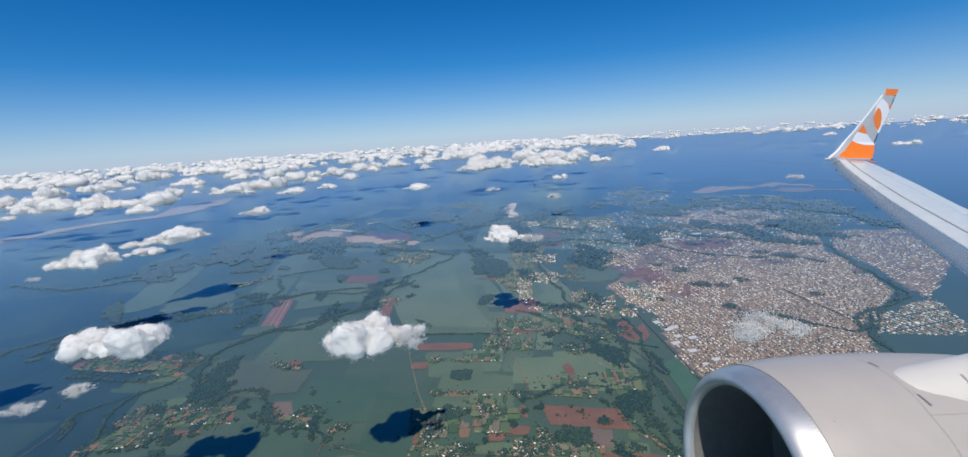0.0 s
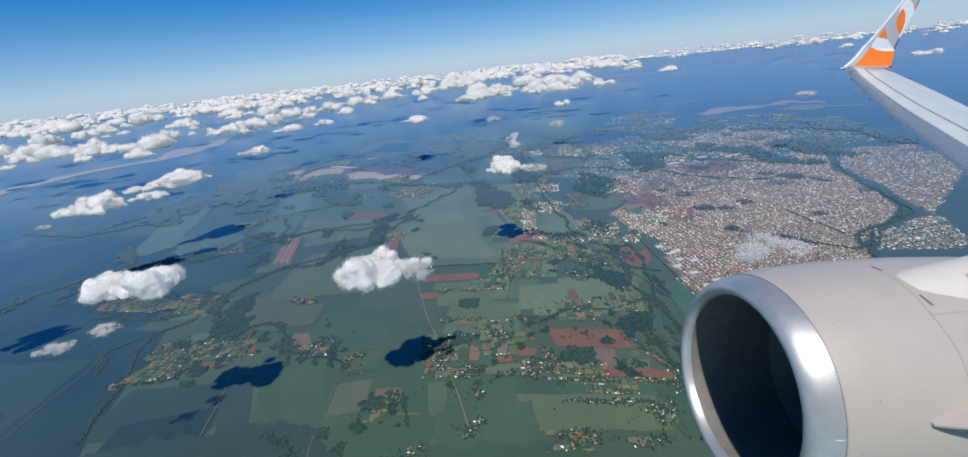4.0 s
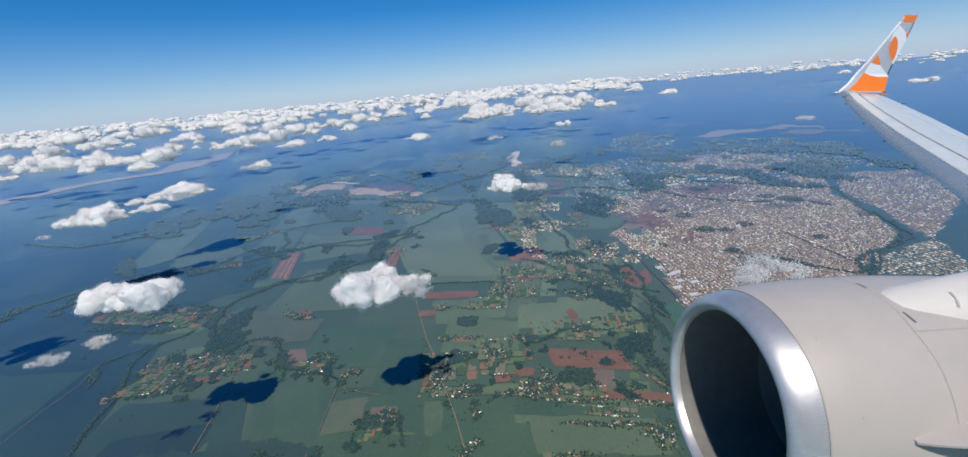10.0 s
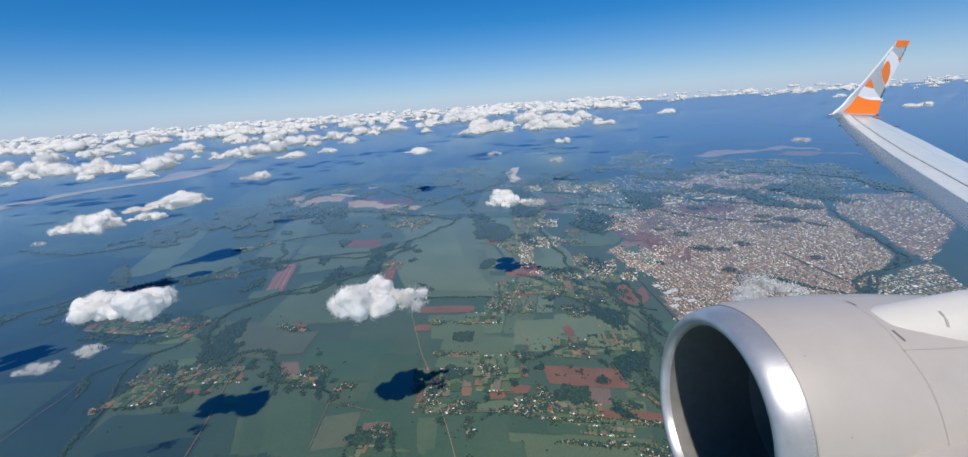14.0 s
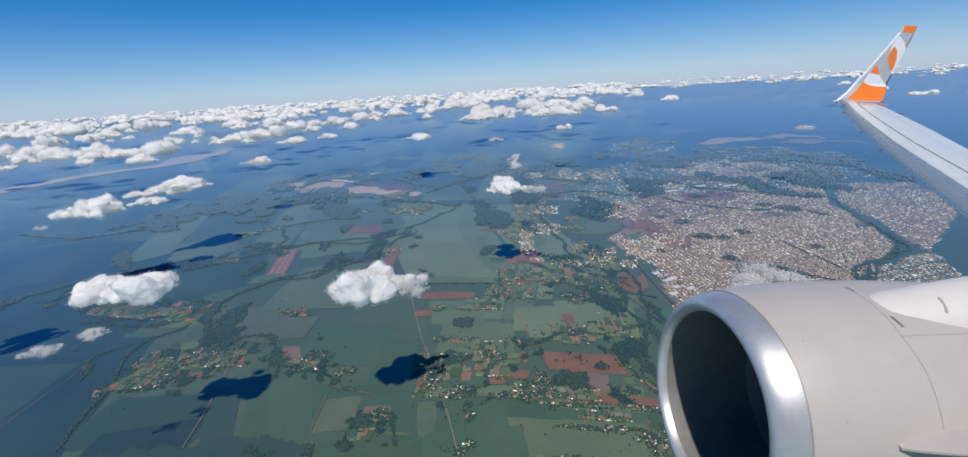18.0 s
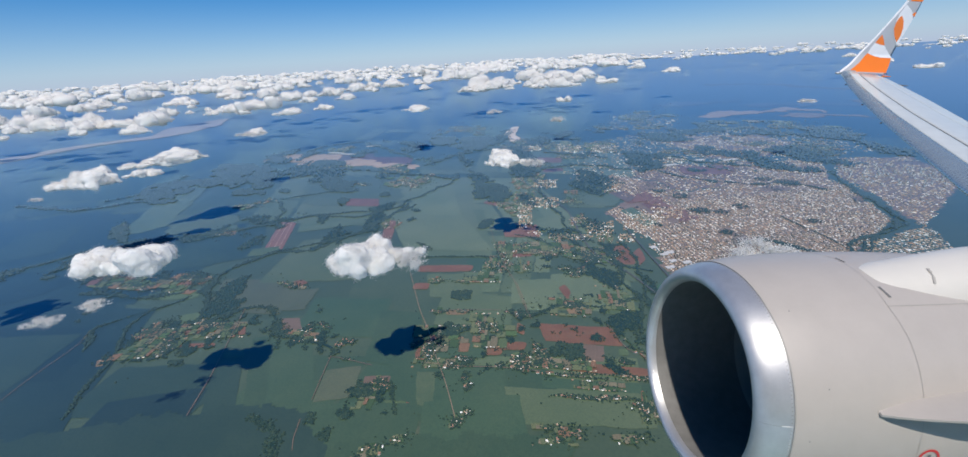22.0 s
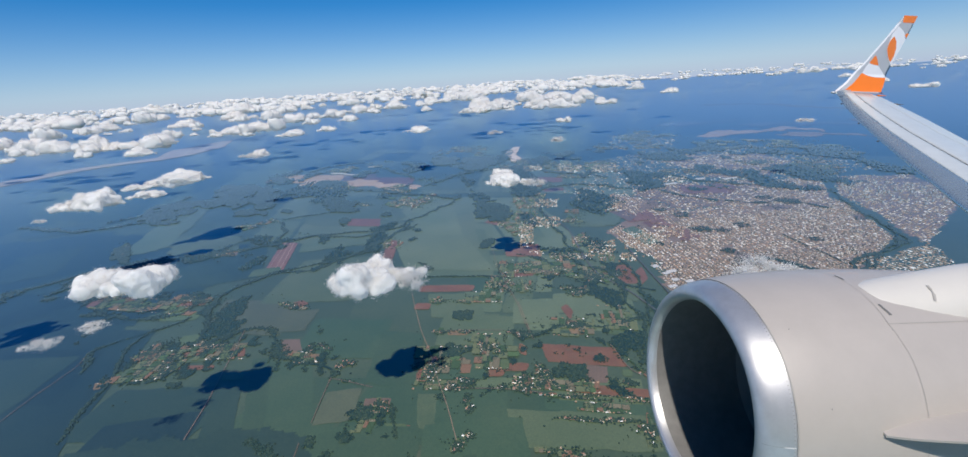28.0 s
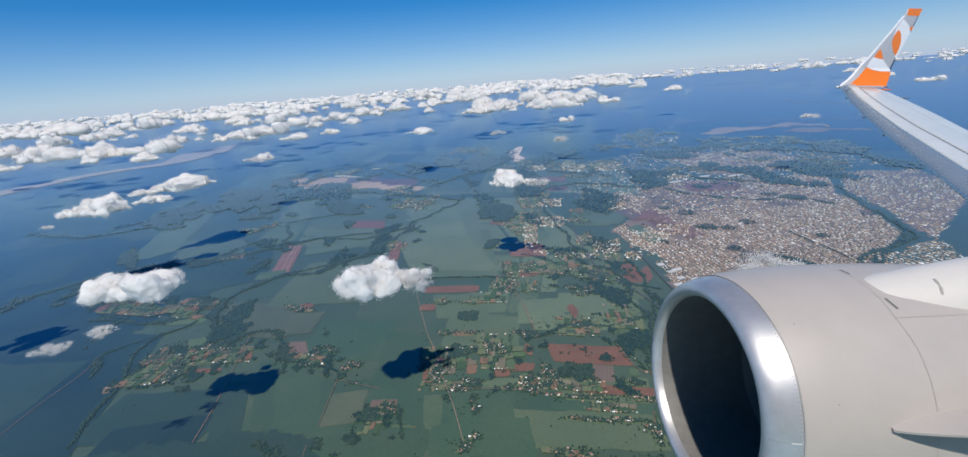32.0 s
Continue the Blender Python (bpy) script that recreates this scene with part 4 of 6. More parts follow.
hamlet(5, 18, -68, 208, 11.8, -2.5, -0.1, 9.7)
hamlet(16, 20, 35, 254, 32.2, -8.0, 6.2, 33.4)
wood(-57, 143, 4.2, -0.8, 0.3, 6.3, 0.8)
wood(-50, 134, 4.7, -0.8, 0.6, 6.8, 0.8)
wood(-45, 143, 5.2, -1.0, 0.5, 4.8, 0.8)
wood(-1, 191, 8.5, -1.8, 2.3, 8.1, 0.8)
wood(7, 226, 10.4, -2.4, 2.9, 10.7, 0.8)
wood(-39, 155, 8.5, -1.6, 1.0, 7.6, 0.8)
track("dirt", 0.26, [(-59, 153), (-58, 169), (-57, 182)])
track("dirt", 0.30, [(40, 234), (40, 203)])
track("dirt", 0.26, [(-61, 143), (-61, 134), (-60, 128)])
field("strip", 113, 170, 11.5, 2.3, 16.2, 89.6)
field("strip", 122, 211, 5.1, -0.1, -1.0, 7.7)
field("red", 112, 119, 12.4, -10.4, 16.5, 14.4)
field("red", 116, 138, 9.2, -12.5, 9.7, 26.4)
field("vivid", 101, 174, 5.5, -15.1, 6.8, 33.3)
field("vivid", 97, 121, 4.8, -6.9, 2.6, 13.0)
field("fallow", -342, 263, 31.2, 8.2, 69.0, 5.5)
field("fallow", -310, 233, 40.4, -7.5, 9.3, 59.7)
field("dark", -220, 204, 47.0, -4.8, 5.1, 54.7)
field("dark", -259, 213, 35.0, -13.3, 11.8, 54.5)
patchwork(5, 2, NEAR_LAND, 40, 98, 200, -14, 6, 86)
patchwork(5, 3, DULL, -240, 120, 160, -10, -40, 150)
bare("red", [(261, 458), (286, 460), (313, 437), (297, 417), (268, 420), (253, 434)], 3, "bare red clearing beside the town")
bare("red", [(170, 380), (190, 381), (199, 307), (184, 303), (176, 342), (167, 357)], 2.5, "long strip of bare red soil in the town")
bare("sand", [(-192, 654), (-134, 664), (-77, 628), (-16, 572), (-16, 551), (-89, 594), (-154, 601)], 5, "long dry field of pale soil")
bare("dark", [(-190, 100), (-60, 96), (-46, 128), (-64, 152), (-120, 158), (-196, 150)], 1.6, "dark green crop field")
bare("vivid", [(-60, 92), (30, 92), (40, 118), (-14, 128), (-46, 128)], 1.5, "bright green crop field")
bare("slate", [(-330, 90), (-190, 96), (-186, 150), (-210, 190), (-300, 180), (-360, 140)], 2.4, "dull blue-green crop field")
hamlet(60, 120, 403, 825, 97.6, -36.3, 85.6, 164.1)
hamlet(40, 80, 468, 483, 44.8, -69.0, 72.1, 68.9)
hamlet(40, 60, 547, 654, 136.8, -95.1, 68.5, 70.0)
for plan in ((7, 4, -6, 186, 27, -6, 1.5, 22), (6, 5, 20, 188, 22, -5, 1, 31), (14, 2, 42, 157, 34, -11, 1, 7), (7, 4, 63, 200, 22, -7, 3, 18), (8, 2, -8, 167, 22, -5, 1, 6),
             (9, 2, 56, 140, 20, -6, 1, 5), (7, 3, 22, 245, 24, -6, 2, 14), (4, 4, -38, 150, 9, -2, 1, 12), (9, 5, 62, 280, 52, -10, 5, 30), (6, 3, -76, 202, 16, -3, -2, 9),
             (9, 6, -150, 211, 32, -2, 4, 26), (11, 4, -125, 217, 36, -5, -2, 15), (15, 4, -196, 286, 78, -28, -4, 20), (8, 5, 92, 262, 24, -7, 6, 24), (6, 4, 88, 205, 16, -5, 4, 26)):
    smallholdings(*plan)
track("dirt", 0.30, [(-2, 131), (-5, 153), (-9, 174), (-12, 194), (-16, 212), (-19, 232), (-23, 261)])
track("dirt", 0.26, [(40, 193), (39, 212), (39, 237), (37, 259), (36, 295), (37, 326)])
track("dirt", 0.30, [(-15, 169), (1, 163), (18, 159), (35, 153)])
track("dirt", 0.26, [(-37, 171), (-54, 180), (-58, 180)])
track("dirt", 0.26, [(-11, 211), (4, 210), (26, 205)])
track("dirt", 0.30, [(75, 181), (76, 163), (79, 156)])
track("asphalt", 0.90, [(112, 201), (107, 231), (98, 261), (99, 294), (103, 326), (105, 358), (96, 410), (84, 478)])
track("dirt", 0.30, [(100, 122), (102, 147), (103, 165), (107, 197)])
track("asphalt", 0.90, [(116, 105), (124, 180), (128, 228), (135, 301)])
track("dirt", 0.30, [(-194, 171), (-193, 193), (-190, 217), (-193, 231)])
track("dirt", 0.30, [(-107, 153), (-108, 174), (-110, 192), (-115, 236)])
wood(51, 432, 35.1, -13.5, 1.3, 80.2, 1.3)
wood(35, 337, 13.7, 6.7, 3.4, 18.6, 1.0)
wood(50, 165, 14.2, -5.1, 2.8, 13.7, 0.9)
wood(6, 226, 10.2, -3.2, 1.4, 9.4, 0.8)
wood(-96, 440, 9.4, -3.3, -3.2, 20.0, 1.0)
wood(0, 193, 9.0, -0.6, -0.8, 11.0, 0.8)
tree_line(8.0, 1.0, [(-41, 279), (-25, 283), (-16, 293), (-21, 311)])
tree_line(3.0, 0.8, [(-16, 284), (9, 279), (37, 272)])
tree_line(4.0, 0.9, [(40, 196), (57, 201), (80, 199), (100, 200), (105, 190)])
tree_line(4.0, 1.0, [(107, 258), (101, 225), (100, 200), (94, 181), (82, 164)])
tree_line(4.0, 1.1, [(86, 298), (94, 278), (105, 264), (107, 240), (121, 228)])
tree_line(3.5, 1.0, [(52, 308), (71, 290), (85, 265), (97, 242)])
tree_line(4.0, 1.3, [(103, 470), (99, 398), (94, 322), (99, 294)])
tree_line(9.0, 1.6, [(84, 478), (127, 506), (170, 503), (214, 467)])
tree_line(10.0, 2.0, [(-19, 572), (33, 620), (98, 644), (149, 593), (212, 532)])
tree_line(9.0, 1.7, [(-227, 591), (-166, 600), (-98, 578), (-18, 521), (23, 489)])
tree_line(8.0, 2.0, [(-463, 531), (-385, 494), (-354, 494), (-298, 520), (-295, 572)])
tree_line(8.0, 2.0, [(-364, 519), (-331, 557), (-328, 626)])
tree_line(5.0, 1.1, [(388, 395), (355, 337), (341, 301), (327, 272), (318, 259), (289, 249), (264, 240), (247, 221)])
tree_line(2.2, 0.8, [(211, 260), (217, 249), (223, 238), (235, 227)])
tree_line(1.6, 0.7, [(254, 294), (253, 270), (253, 254), (252, 235)])
tree_line(5.0, 1.2, [(273, 391), (286, 377), (310, 375), (327, 360), (334, 340)])
tree_line(9.0, 1.2, [(252, 494), (232, 436), (252, 415), (263, 390)])
tree_line(9.0, 1.5, [(237, 523), (276, 524), (302, 471), (329, 434)])
tree_line(4.0, 1.0, [(198, 328), (206, 321), (215, 317)])
field("green", 143, 372, 29.7, -12.7, 22.9, 31.7)
field("green", 155, 322, 2.7, -39.4, 13.0, 5.6)
field("brown", 165, 378, 5.2, -30.3, 11.4, 12.3)
tree_line(5.0, 1.0, [(210, 256), (234, 230), (243, 220), (270, 240)])
tree_line(5.0, 1.1, [(224, 166), (231, 187), (246, 211), (274, 239), (315, 259), (340, 291)])
tree_line(4.0, 1.0, [(102, 158), (101, 187), (118, 240), (121, 279)])
tree_line(5.0, 0.9, [(86, 169), (87, 151), (89, 128), (84, 117), (74, 108)])
tree_line(8.0, 1.0, [(-307, 201), (-310, 218), (-294, 210), (-281, 192)])
tree_line(3.0, 0.8, [(-158, 160), (-161, 180), (-163, 195), (-166, 208), (-172, 228), (-170, 250)])
tree_line(6.0, 0.9, [(-80, 150), (-66, 128), (-62, 105), (-40, 80)])
hamlet(30, 40, 40, 118, 40, -4, 3, 12)
hamlet(26, 36, -30, 122, 24, 0, 2, 14)
hamlet(45, 40, 236, 571, 46, -14, 10, 34)
hamlet(45, 40, 355, 731, 46, -14, 10, 34)
hamlet(45, 40, 308, 532, 46, -14, 10, 34)
hamlet(45, 40, 482, 723, 46, -14, 10, 34)
hamlet(45, 40, 415, 543, 46, -14, 10, 34)
hamlet(45, 40, 532, 635, 46, -14, 10, 34)
hamlet(45, 40, 458, 495, 46, -14, 10, 34)
hamlet(45, 40, 297, 747, 46, -14, 10, 34)
hamlet(45, 40, 180, 556, 46, -14, 10, 34)
hamlet(45, 40, 546, 544, 46, -14, 10, 34)
hamlet(45, 40, 430, 836, 46, -14, 10, 34)
hamlet(45, 40, 472, 648, 46, -14, 10, 34)
hamlet(16, 26, -5, 209, 24.8, -5.1, 2.8, 8.4)
hamlet(18, 16, -11, 179, 10.4, -1.5, 3.7, 12.3)
hamlet(16, 24, 1, 167, 15.8, -3.2, 0.5, 6.2)
hamlet(30, 60, 29, 160, 14.4, -3.3, 4.5, 11.6)
hamlet(45, 50, 39, 164, 6.8, -12.7, 0.9, 11.1)
hamlet(60, 45, 56, 146, 39.8, -12.8, 1.8, 3.1)
hamlet(55, 50, 54, 133, 37.2, -9.7, 1.3, 3.0)
hamlet(25, 40, 64, 127, 18.3, -3.8, 3.5, 5.8)
hamlet(35, 30, 32, 256, 19.1, -5.8, 0.4, 31.0)
hamlet(25, 40, 47, 290, 24.7, -2.7, 1.0, 23.4)
hamlet(60, 30, 63, 374, 20.7, -42.4, 9.7, 41.0)
hamlet(50, 20, 85, 297, 13.2, -4.0, 2.0, 16.6)
hamlet(45, 20, 110, 322, 14.4, 1.1, 5.7, 28.7)
hamlet(60, 5, 116, 293, 9.7, -4.1, 7.2, 27.6)
hamlet(30, 50, 70, 241, 26.5, -6.9, 2.9, 16.1)
hamlet(25, 40, 35, 202, 15.3, -3.5, -1.3, 9.3)
hamlet(25, 60, 58, 207, 22.7, -2.0, 3.7, 12.0)
hamlet(20, 60, 99, 255, 23.1, -13.4, 6.0, 15.1)
hamlet(8, 30, 69, 155, 12.7, -4.6, 1.3, 5.8)
hamlet(25, 25, 15, 192, 13.5, -6.8, -0.3, 14.7)
hamlet(25, 20, 2, 245, 28.3, -8.3, -0.3, 10.8)
hamlet(25, 20, -183, 457, 40.8, -3.6, -5.2, 33.0)
hamlet(40, 30, -38, 501, 59.9, -15.5, -5.7, 49.9)
hamlet(60, 25, 93, 459, 27.7, -17.9, 14.7, 60.0)
hamlet(60, 25, 78, 393, 23.3, -5.7, 10.6, 43.3)
hamlet(40, 30, -57, 575, 61.9, -34.5, 9.4, 31.7)
hamlet(60, 40, 124, 669, 37.3, -14.5, 11.8, 71.4)
hamlet(90, 40, 198, 618, 79.6, -17.9, 17.4, 67.5)
hamlet(50, 60, 45, 812, 87.7, -32.2, 11.9, 160.4)
hamlet(25, 50, 91, 136, 13.8, 4.4, -17.1, 59.5)
hamlet(25, 30, 74, 130, 8.5, -3.2, 15.3, 35.7)
hamlet(10, 60, -150, 215, 30.9, -1.8, 10.5, 39.3)

thicket([(32, 717), (141, 818), (197, 727), (284, 793), (474, 719), (322, 410), (223, 449), (178, 424), (126, 349), (130, 266), (101, 228), (97, 270), (78, 292), (65, 314),
         (76, 424), (32, 478)], 3.6, .26, 11, .022)
thicket([(330, 420), (470, 730), (640, 640), (560, 470), (470, 380)], 5.0, .30, 15, .016)
thicket([(-196, 367), (-122, 317), (-70, 298), (-40, 351), (-10, 374), (-45, 421), (-87, 397), (-171, 422)], 2.4, .24, 21, .03)
thicket([(-178, 204), (-156, 226), (-113, 234), (-78, 226), (-53, 198), (-74, 239), (-126, 251), (-129, 313), (-192, 290), (-226, 259)], 1.6, .16, 23, .05)
thicket([(-246, 330), (-150, 290), (-140, 262), (-240, 286)], 1.2, .40, 41, .13)
thicket([(-172, 196), (-128, 196), (-98, 210), (-104, 232), (-160, 232)], 1.0, .42, 43, .16)
thicket([(-100, 214), (-80, 216), (-56, 196), (-62, 184), (-92, 200)], 1.0, .45, 45, .16)
thicket([(-12, 200), (34, 204), (80, 212), (84, 190), (50, 146), (-16, 160)], 1.0, .13, 47, .2)
thicket([(-48, 160), (-30, 160), (-26, 140), (-46, 140)], 1.0, .4, 49, .2)
thicket([(60, 150), (100, 120), (112, 200), (128, 262), (98, 290), (60, 262), (86, 210)], 1.5, .28, 29, .06)
thicket([(-320, 290), (-230, 355), (-60, 385), (-60, 410), (-240, 385), (-330, 330)], 2.4, .30, 31, .03)
thicket([(-300, 560), (-60, 520), (60, 560), (60, 690), (-80, 800), (-240, 760)], 5.0, .26, 33, .018)
for spot in ((168, 409, 18, -6, 17, 41), (109, 437, 24, -8, 9, 34), (92, 378, 26, -8, 9, 35), (69, 350, 12, -4, 13, 61), (118, 306, 19, -5, 11, 29), (128, 282, 12, -3, 7, 15),
             (151, 310, 24, -7, 16, 35), (180, 324, 25, -8, 16, 30), (99, 291, 15, -4, 4, 11), (275, 489, 25, -10, 16, 29), (183, 603, 31, -14, 18, 59), (226, 583, 33, -15, 18, 48),
             (136, 625, 25, -11, 10, 44), (68, 307, 11, -3, 3, 12)):
    estate(*spot)

river = [(-790, 800), (-775, 850), (-760, 905), (-724, 994), (-667, 1049), (-600, 1100), (-600, 1240), (-591, 1400)]
me, _ = ribbon("river", river, [60, 60, 62, 54, 48, 66, 130, 30], M_WATER, layer("road"))
tagged(new("river", me), "broad muddy river winding through forest", "river", kind="structure")
me, _ = ribbon("river", [(122, 690), (128, 715), (126, 745), (133, 778), (153, 837)], [14, 18, 16, 20, 12], M_WATER, layer("road"))
tagged(new("river", me), "muddy bend of a river beside fields", "river", kind="structure")

# ---- the town ----
TOWN = [(134, 244), (141, 272), (133, 337), (159, 359), (157, 429), (190, 456), (211, 418), (224, 371), (254, 369), (300, 395), (351, 442), (419, 448),
        (365, 369), (343, 311), (319, 266), (250, 228), (205, 160), (191, 112), (130, 116), (127, 215)]
EAST_TOWN = [(378, 377), (435, 440), (500, 420), (470, 341), (325, 250), (337, 279), (361, 325)]
SOUTH_TOWN = [(269, 239), (330, 252), (300, 200), (250, 218)]
FAR_TOWN = [(320, 641), (386, 630), (458, 601), (459, 543), (446, 487), (403, 482), (332, 463), (315, 490), (315, 553)]
HILL_TOWN = [(350, 890), (425, 880), (438, 784), (378, 695), (290, 715)]
GREENS = [(180, 417, 5), (206, 321, 8), (221, 314, 6), (212, 361, 8), (202, 382, 6), (198, 275, 5), (351, 426, 9), (321, 371, 11), (310, 388, 8), (268, 278, 5),
          (241, 322, 6), (160, 300, 4)]
VOIDS = [[(141, 400), (152, 338), (168, 346), (160, 418)], [(164, 352), (172, 300), (184, 306), (174, 374)], [(258, 452), (266, 424), (296, 424), (302, 440), (284, 456)]]


tagged(cells("pavement", TOWN, (110, 500, 90, 520), 2.5, 9, .108, M_TOWN), "dusty town streets between houses", "street", kind="structure")
tagged(cells("pavement", EAST_TOWN, (300, 520, 230, 460), 3.0, 9, .109, M_TOWN), "dusty streets of the hillside quarter", "street", kind="structure")
tagged(cells("pavement", FAR_TOWN, (290, 480, 440, 680), 4.0, 16, .108, M_TOWN), "dusty streets of a far quarter", "street", kind="structure")


def district(name, poly, turn, block, lots, lo, hi, label, full=.92, gap=1.15):
    """Blocks of houses on a street grid turned by some degrees, within the polygon."""
    p = np.array(poly)
    c = p.mean(0)
    reach = np.abs(p - c).max() * 1.5
    bx, by = block
    i, j = np.meshgrid(np.arange(-reach, reach, bx), np.arange(-reach, reach, by))
    i, j = i.ravel(), j.ravel()
    a, b = np.meshgrid((np.arange(lots[0]) + .5) / lots[0], (np.arange(lots[1]) + .5) / lots[1])
    a, b = a.ravel() * (bx - gap), b.ravel() * (by - gap)
    px, py = (i[:, None] + a).ravel(), (j[:, None] + b).ravel()
    px, py = px + rng.normal(0, .1, len(px)), py + rng.normal(0, .1, len(px))
    t = radians(turn)
    x, y = c[0] + px * math.cos(t) - py * math.sin(t), c[1] + px * math.sin(t) + py * math.cos(t)
    near = inside([(a, b) for a, b in (c + (p - c) * 1.12)], x, y) & (y > lo) & (y < hi)
    x, y = x[near], y[near]
    keep = inside(poly, *warp(x, y, 8 if hi < 700 else 22)) & (y > lo) & (y < hi) & (rng.uniform(0, 1, len(x)) < full)
    for gx, gy, gr in GREENS:
        d = np.hypot(x - gx, y - gy)
        keep &= d > gr * (0.8 + 0.4 * np.sin(np.arctan2(y - gy, x - gx) * 3 + gx))
    for poly_ in VOIDS:
        keep &= ~inside(poly_, x, y)
    wild = np.array([noise.fractal(Vector((a * .022, b * .022, 9)), 1.0, 2.0, 4) for a, b in zip(x, y)]) > .56 - max(0, lo - 263) * .0014
    spots = np.stack([x, y], -1)[keep & wild]
    spots = spots[rng.uniform(0, 1, len(spots)) < .55]
    trees("town_grove", spots + rng.normal(0, .4, spots.shape), .95, "dark green grove between town blocks")
    keep &= ~wild
    x, y = x[keep], y[keep]
    n = len(x)
    w, d = (bx - gap) / lots[0], (by - gap) / lots[1]
    size = np.stack([w * rng.uniform(.42, .95, n), d * rng.uniform(.42, .95, n), rng.choice([.22, .26, .3, .5], n)], -1)
    big = rng.uniform(0, 1, n) < .02
    size[big] *= (1.9, 1.7, 1.1)
    flat = rng.uniform(0, 1, n) < .4
    for tpl, sel in ((HOUSE, ~flat), (FLAT, flat)):
        v, f = stamp(tpl, np.column_stack([x, y, np.full(n, .05)])[sel], size[sel], np.full(sel.sum(), t))
        tagged(new(name, raw_mesh(name, v.reshape(-1, 3), f, M_HOUSES)), label, "houses", kind="stuff")
    k = rng.uniform(0, 1, n) < .34
    spots = np.stack([x, y], -1)[k] + rng.normal(0, .5, (k.sum(), 2))
    trees("street_trees", spots, .62, "dark green street and garden trees in town")


district("town_houses", TOWN, -1, (2.7, 26.0), (2, 19), 0, 262, "dense rows of low houses with tiled and sheet roofs")
district("town_houses", TOWN, -2, (3.2, 26.0), (2, 15), 263, 350, "dense rows of low houses on a regular street grid")
district("town_houses", TOWN, -4, (3.9, 22.0), (2, 11), 351, 600, "dense rows of low houses at the far side of town", .66)
district("town_houses", EAST_TOWN, 24, (4.2, 15.0), (2, 7), 0, 600, "pale houses of the hillside quarter", .55)
INNER_TOWN = [(208, 424), (222, 374), (256, 368), (302, 394), (352, 440), (332, 470), (300, 456), (270, 472), (236, 472), (196, 458)]
tagged(cells("pavement", INNER_TOWN, (180, 370, 350, 490), 2.5, 9, .110, M_TOWN), "dusty streets of the upper quarter", "street", kind="structure")
district("town_houses", INNER_TOWN, -4, (4.4, 20.0), (2, 9), 0, 600, "pale low houses of the upper quarter", .5)
district("town_houses", SOUTH_TOWN, 6, (3.6, 14.0), (2, 7), 0, 600, "low houses beyond the wooded valley")
district("town_houses", FAR_TOWN, -8, (6.5, 22.0), (2, 6), 0, 900, "pale low houses of a far quarter", .5)
OUTSKIRTS = [(137, 440), (190, 462), (330, 440), (430, 440), (520, 470), (500, 640), (330, 690), (200, 610), (150, 520)]
district("town_houses", OUTSKIRTS, -5, (7.0, 18.0), (3, 6), 0, 900, "scattered houses at the far edge of town", .26)
district("town_houses", HILL_TOWN, 15, (9, 16), (2, 4), 0, 950, "pale low houses of a far town", .25)
for gx, gy, gr in GREENS:
    n = int(gr * gr * 1.6)
    a, r = rng.uniform(0, 2 * np.pi, n), gr * np.sqrt(rng.uniform(0, 1, n))
    trees("park_trees", np.stack([gx + r * np.cos(a), gy + r * np.sin(a)], -1), 1.0, "dark green clump of trees inside the town")

# taller blocks of the town's centre
n = 90
a, r = rng.uniform(0, 2 * np.pi, n), 62 * np.sqrt(rng.uniform(0, 1, n))
at = np.stack([424 + r * np.cos(a) * .7, 368 + r * np.sin(a) * .7], -1)
tower = new("apartment_block")
tower_body = part("wall_shell", bmesh.new(), M_WHITE_ROOF, tower)
tower_body.data = raw_mesh("wall_shell", FLAT[0] * (1, 1, 1 / .7), FLAT[1], M_WHITE_ROOF)
slab = part("roof", bmesh.new(), M_WHITE_ROOF, tower)
slab.data = raw_mesh("roof", FLAT[0] * (1.08, 1.08, .08) + (0, 0, 1.003), FLAT[1], M_ROOF)
tagged(tower, "tall pale apartment block in the town centre", "building", "towers of the town centre")
for i, (x, y) in enumerate(at):
    m = pose(x, y, 0, 0, 0, 20 + rng.choice([0, 90]))
    ob = tower if not i else copy_thing(tower, m)
    s = rng.uniform(.9, 1.5)
    ob.matrix_basis = m @ Matrix.Diagonal((s, s * rng.uniform(.7, 1.2), rng.uniform(1.0, 3.0), 1))

# farm houses
base = None
for x, y, s, turn in FARM[:280]:
    m = pose(x, y, .14, 0, 0, turn)
    if base is None:
        base = farm_house()
    ob = base if (x, y) == FARM[0][:2] else copy_thing(base, m)
    ob.matrix_basis = m @ Matrix.Diagonal((s * 1.35, s, s * .9, 1))

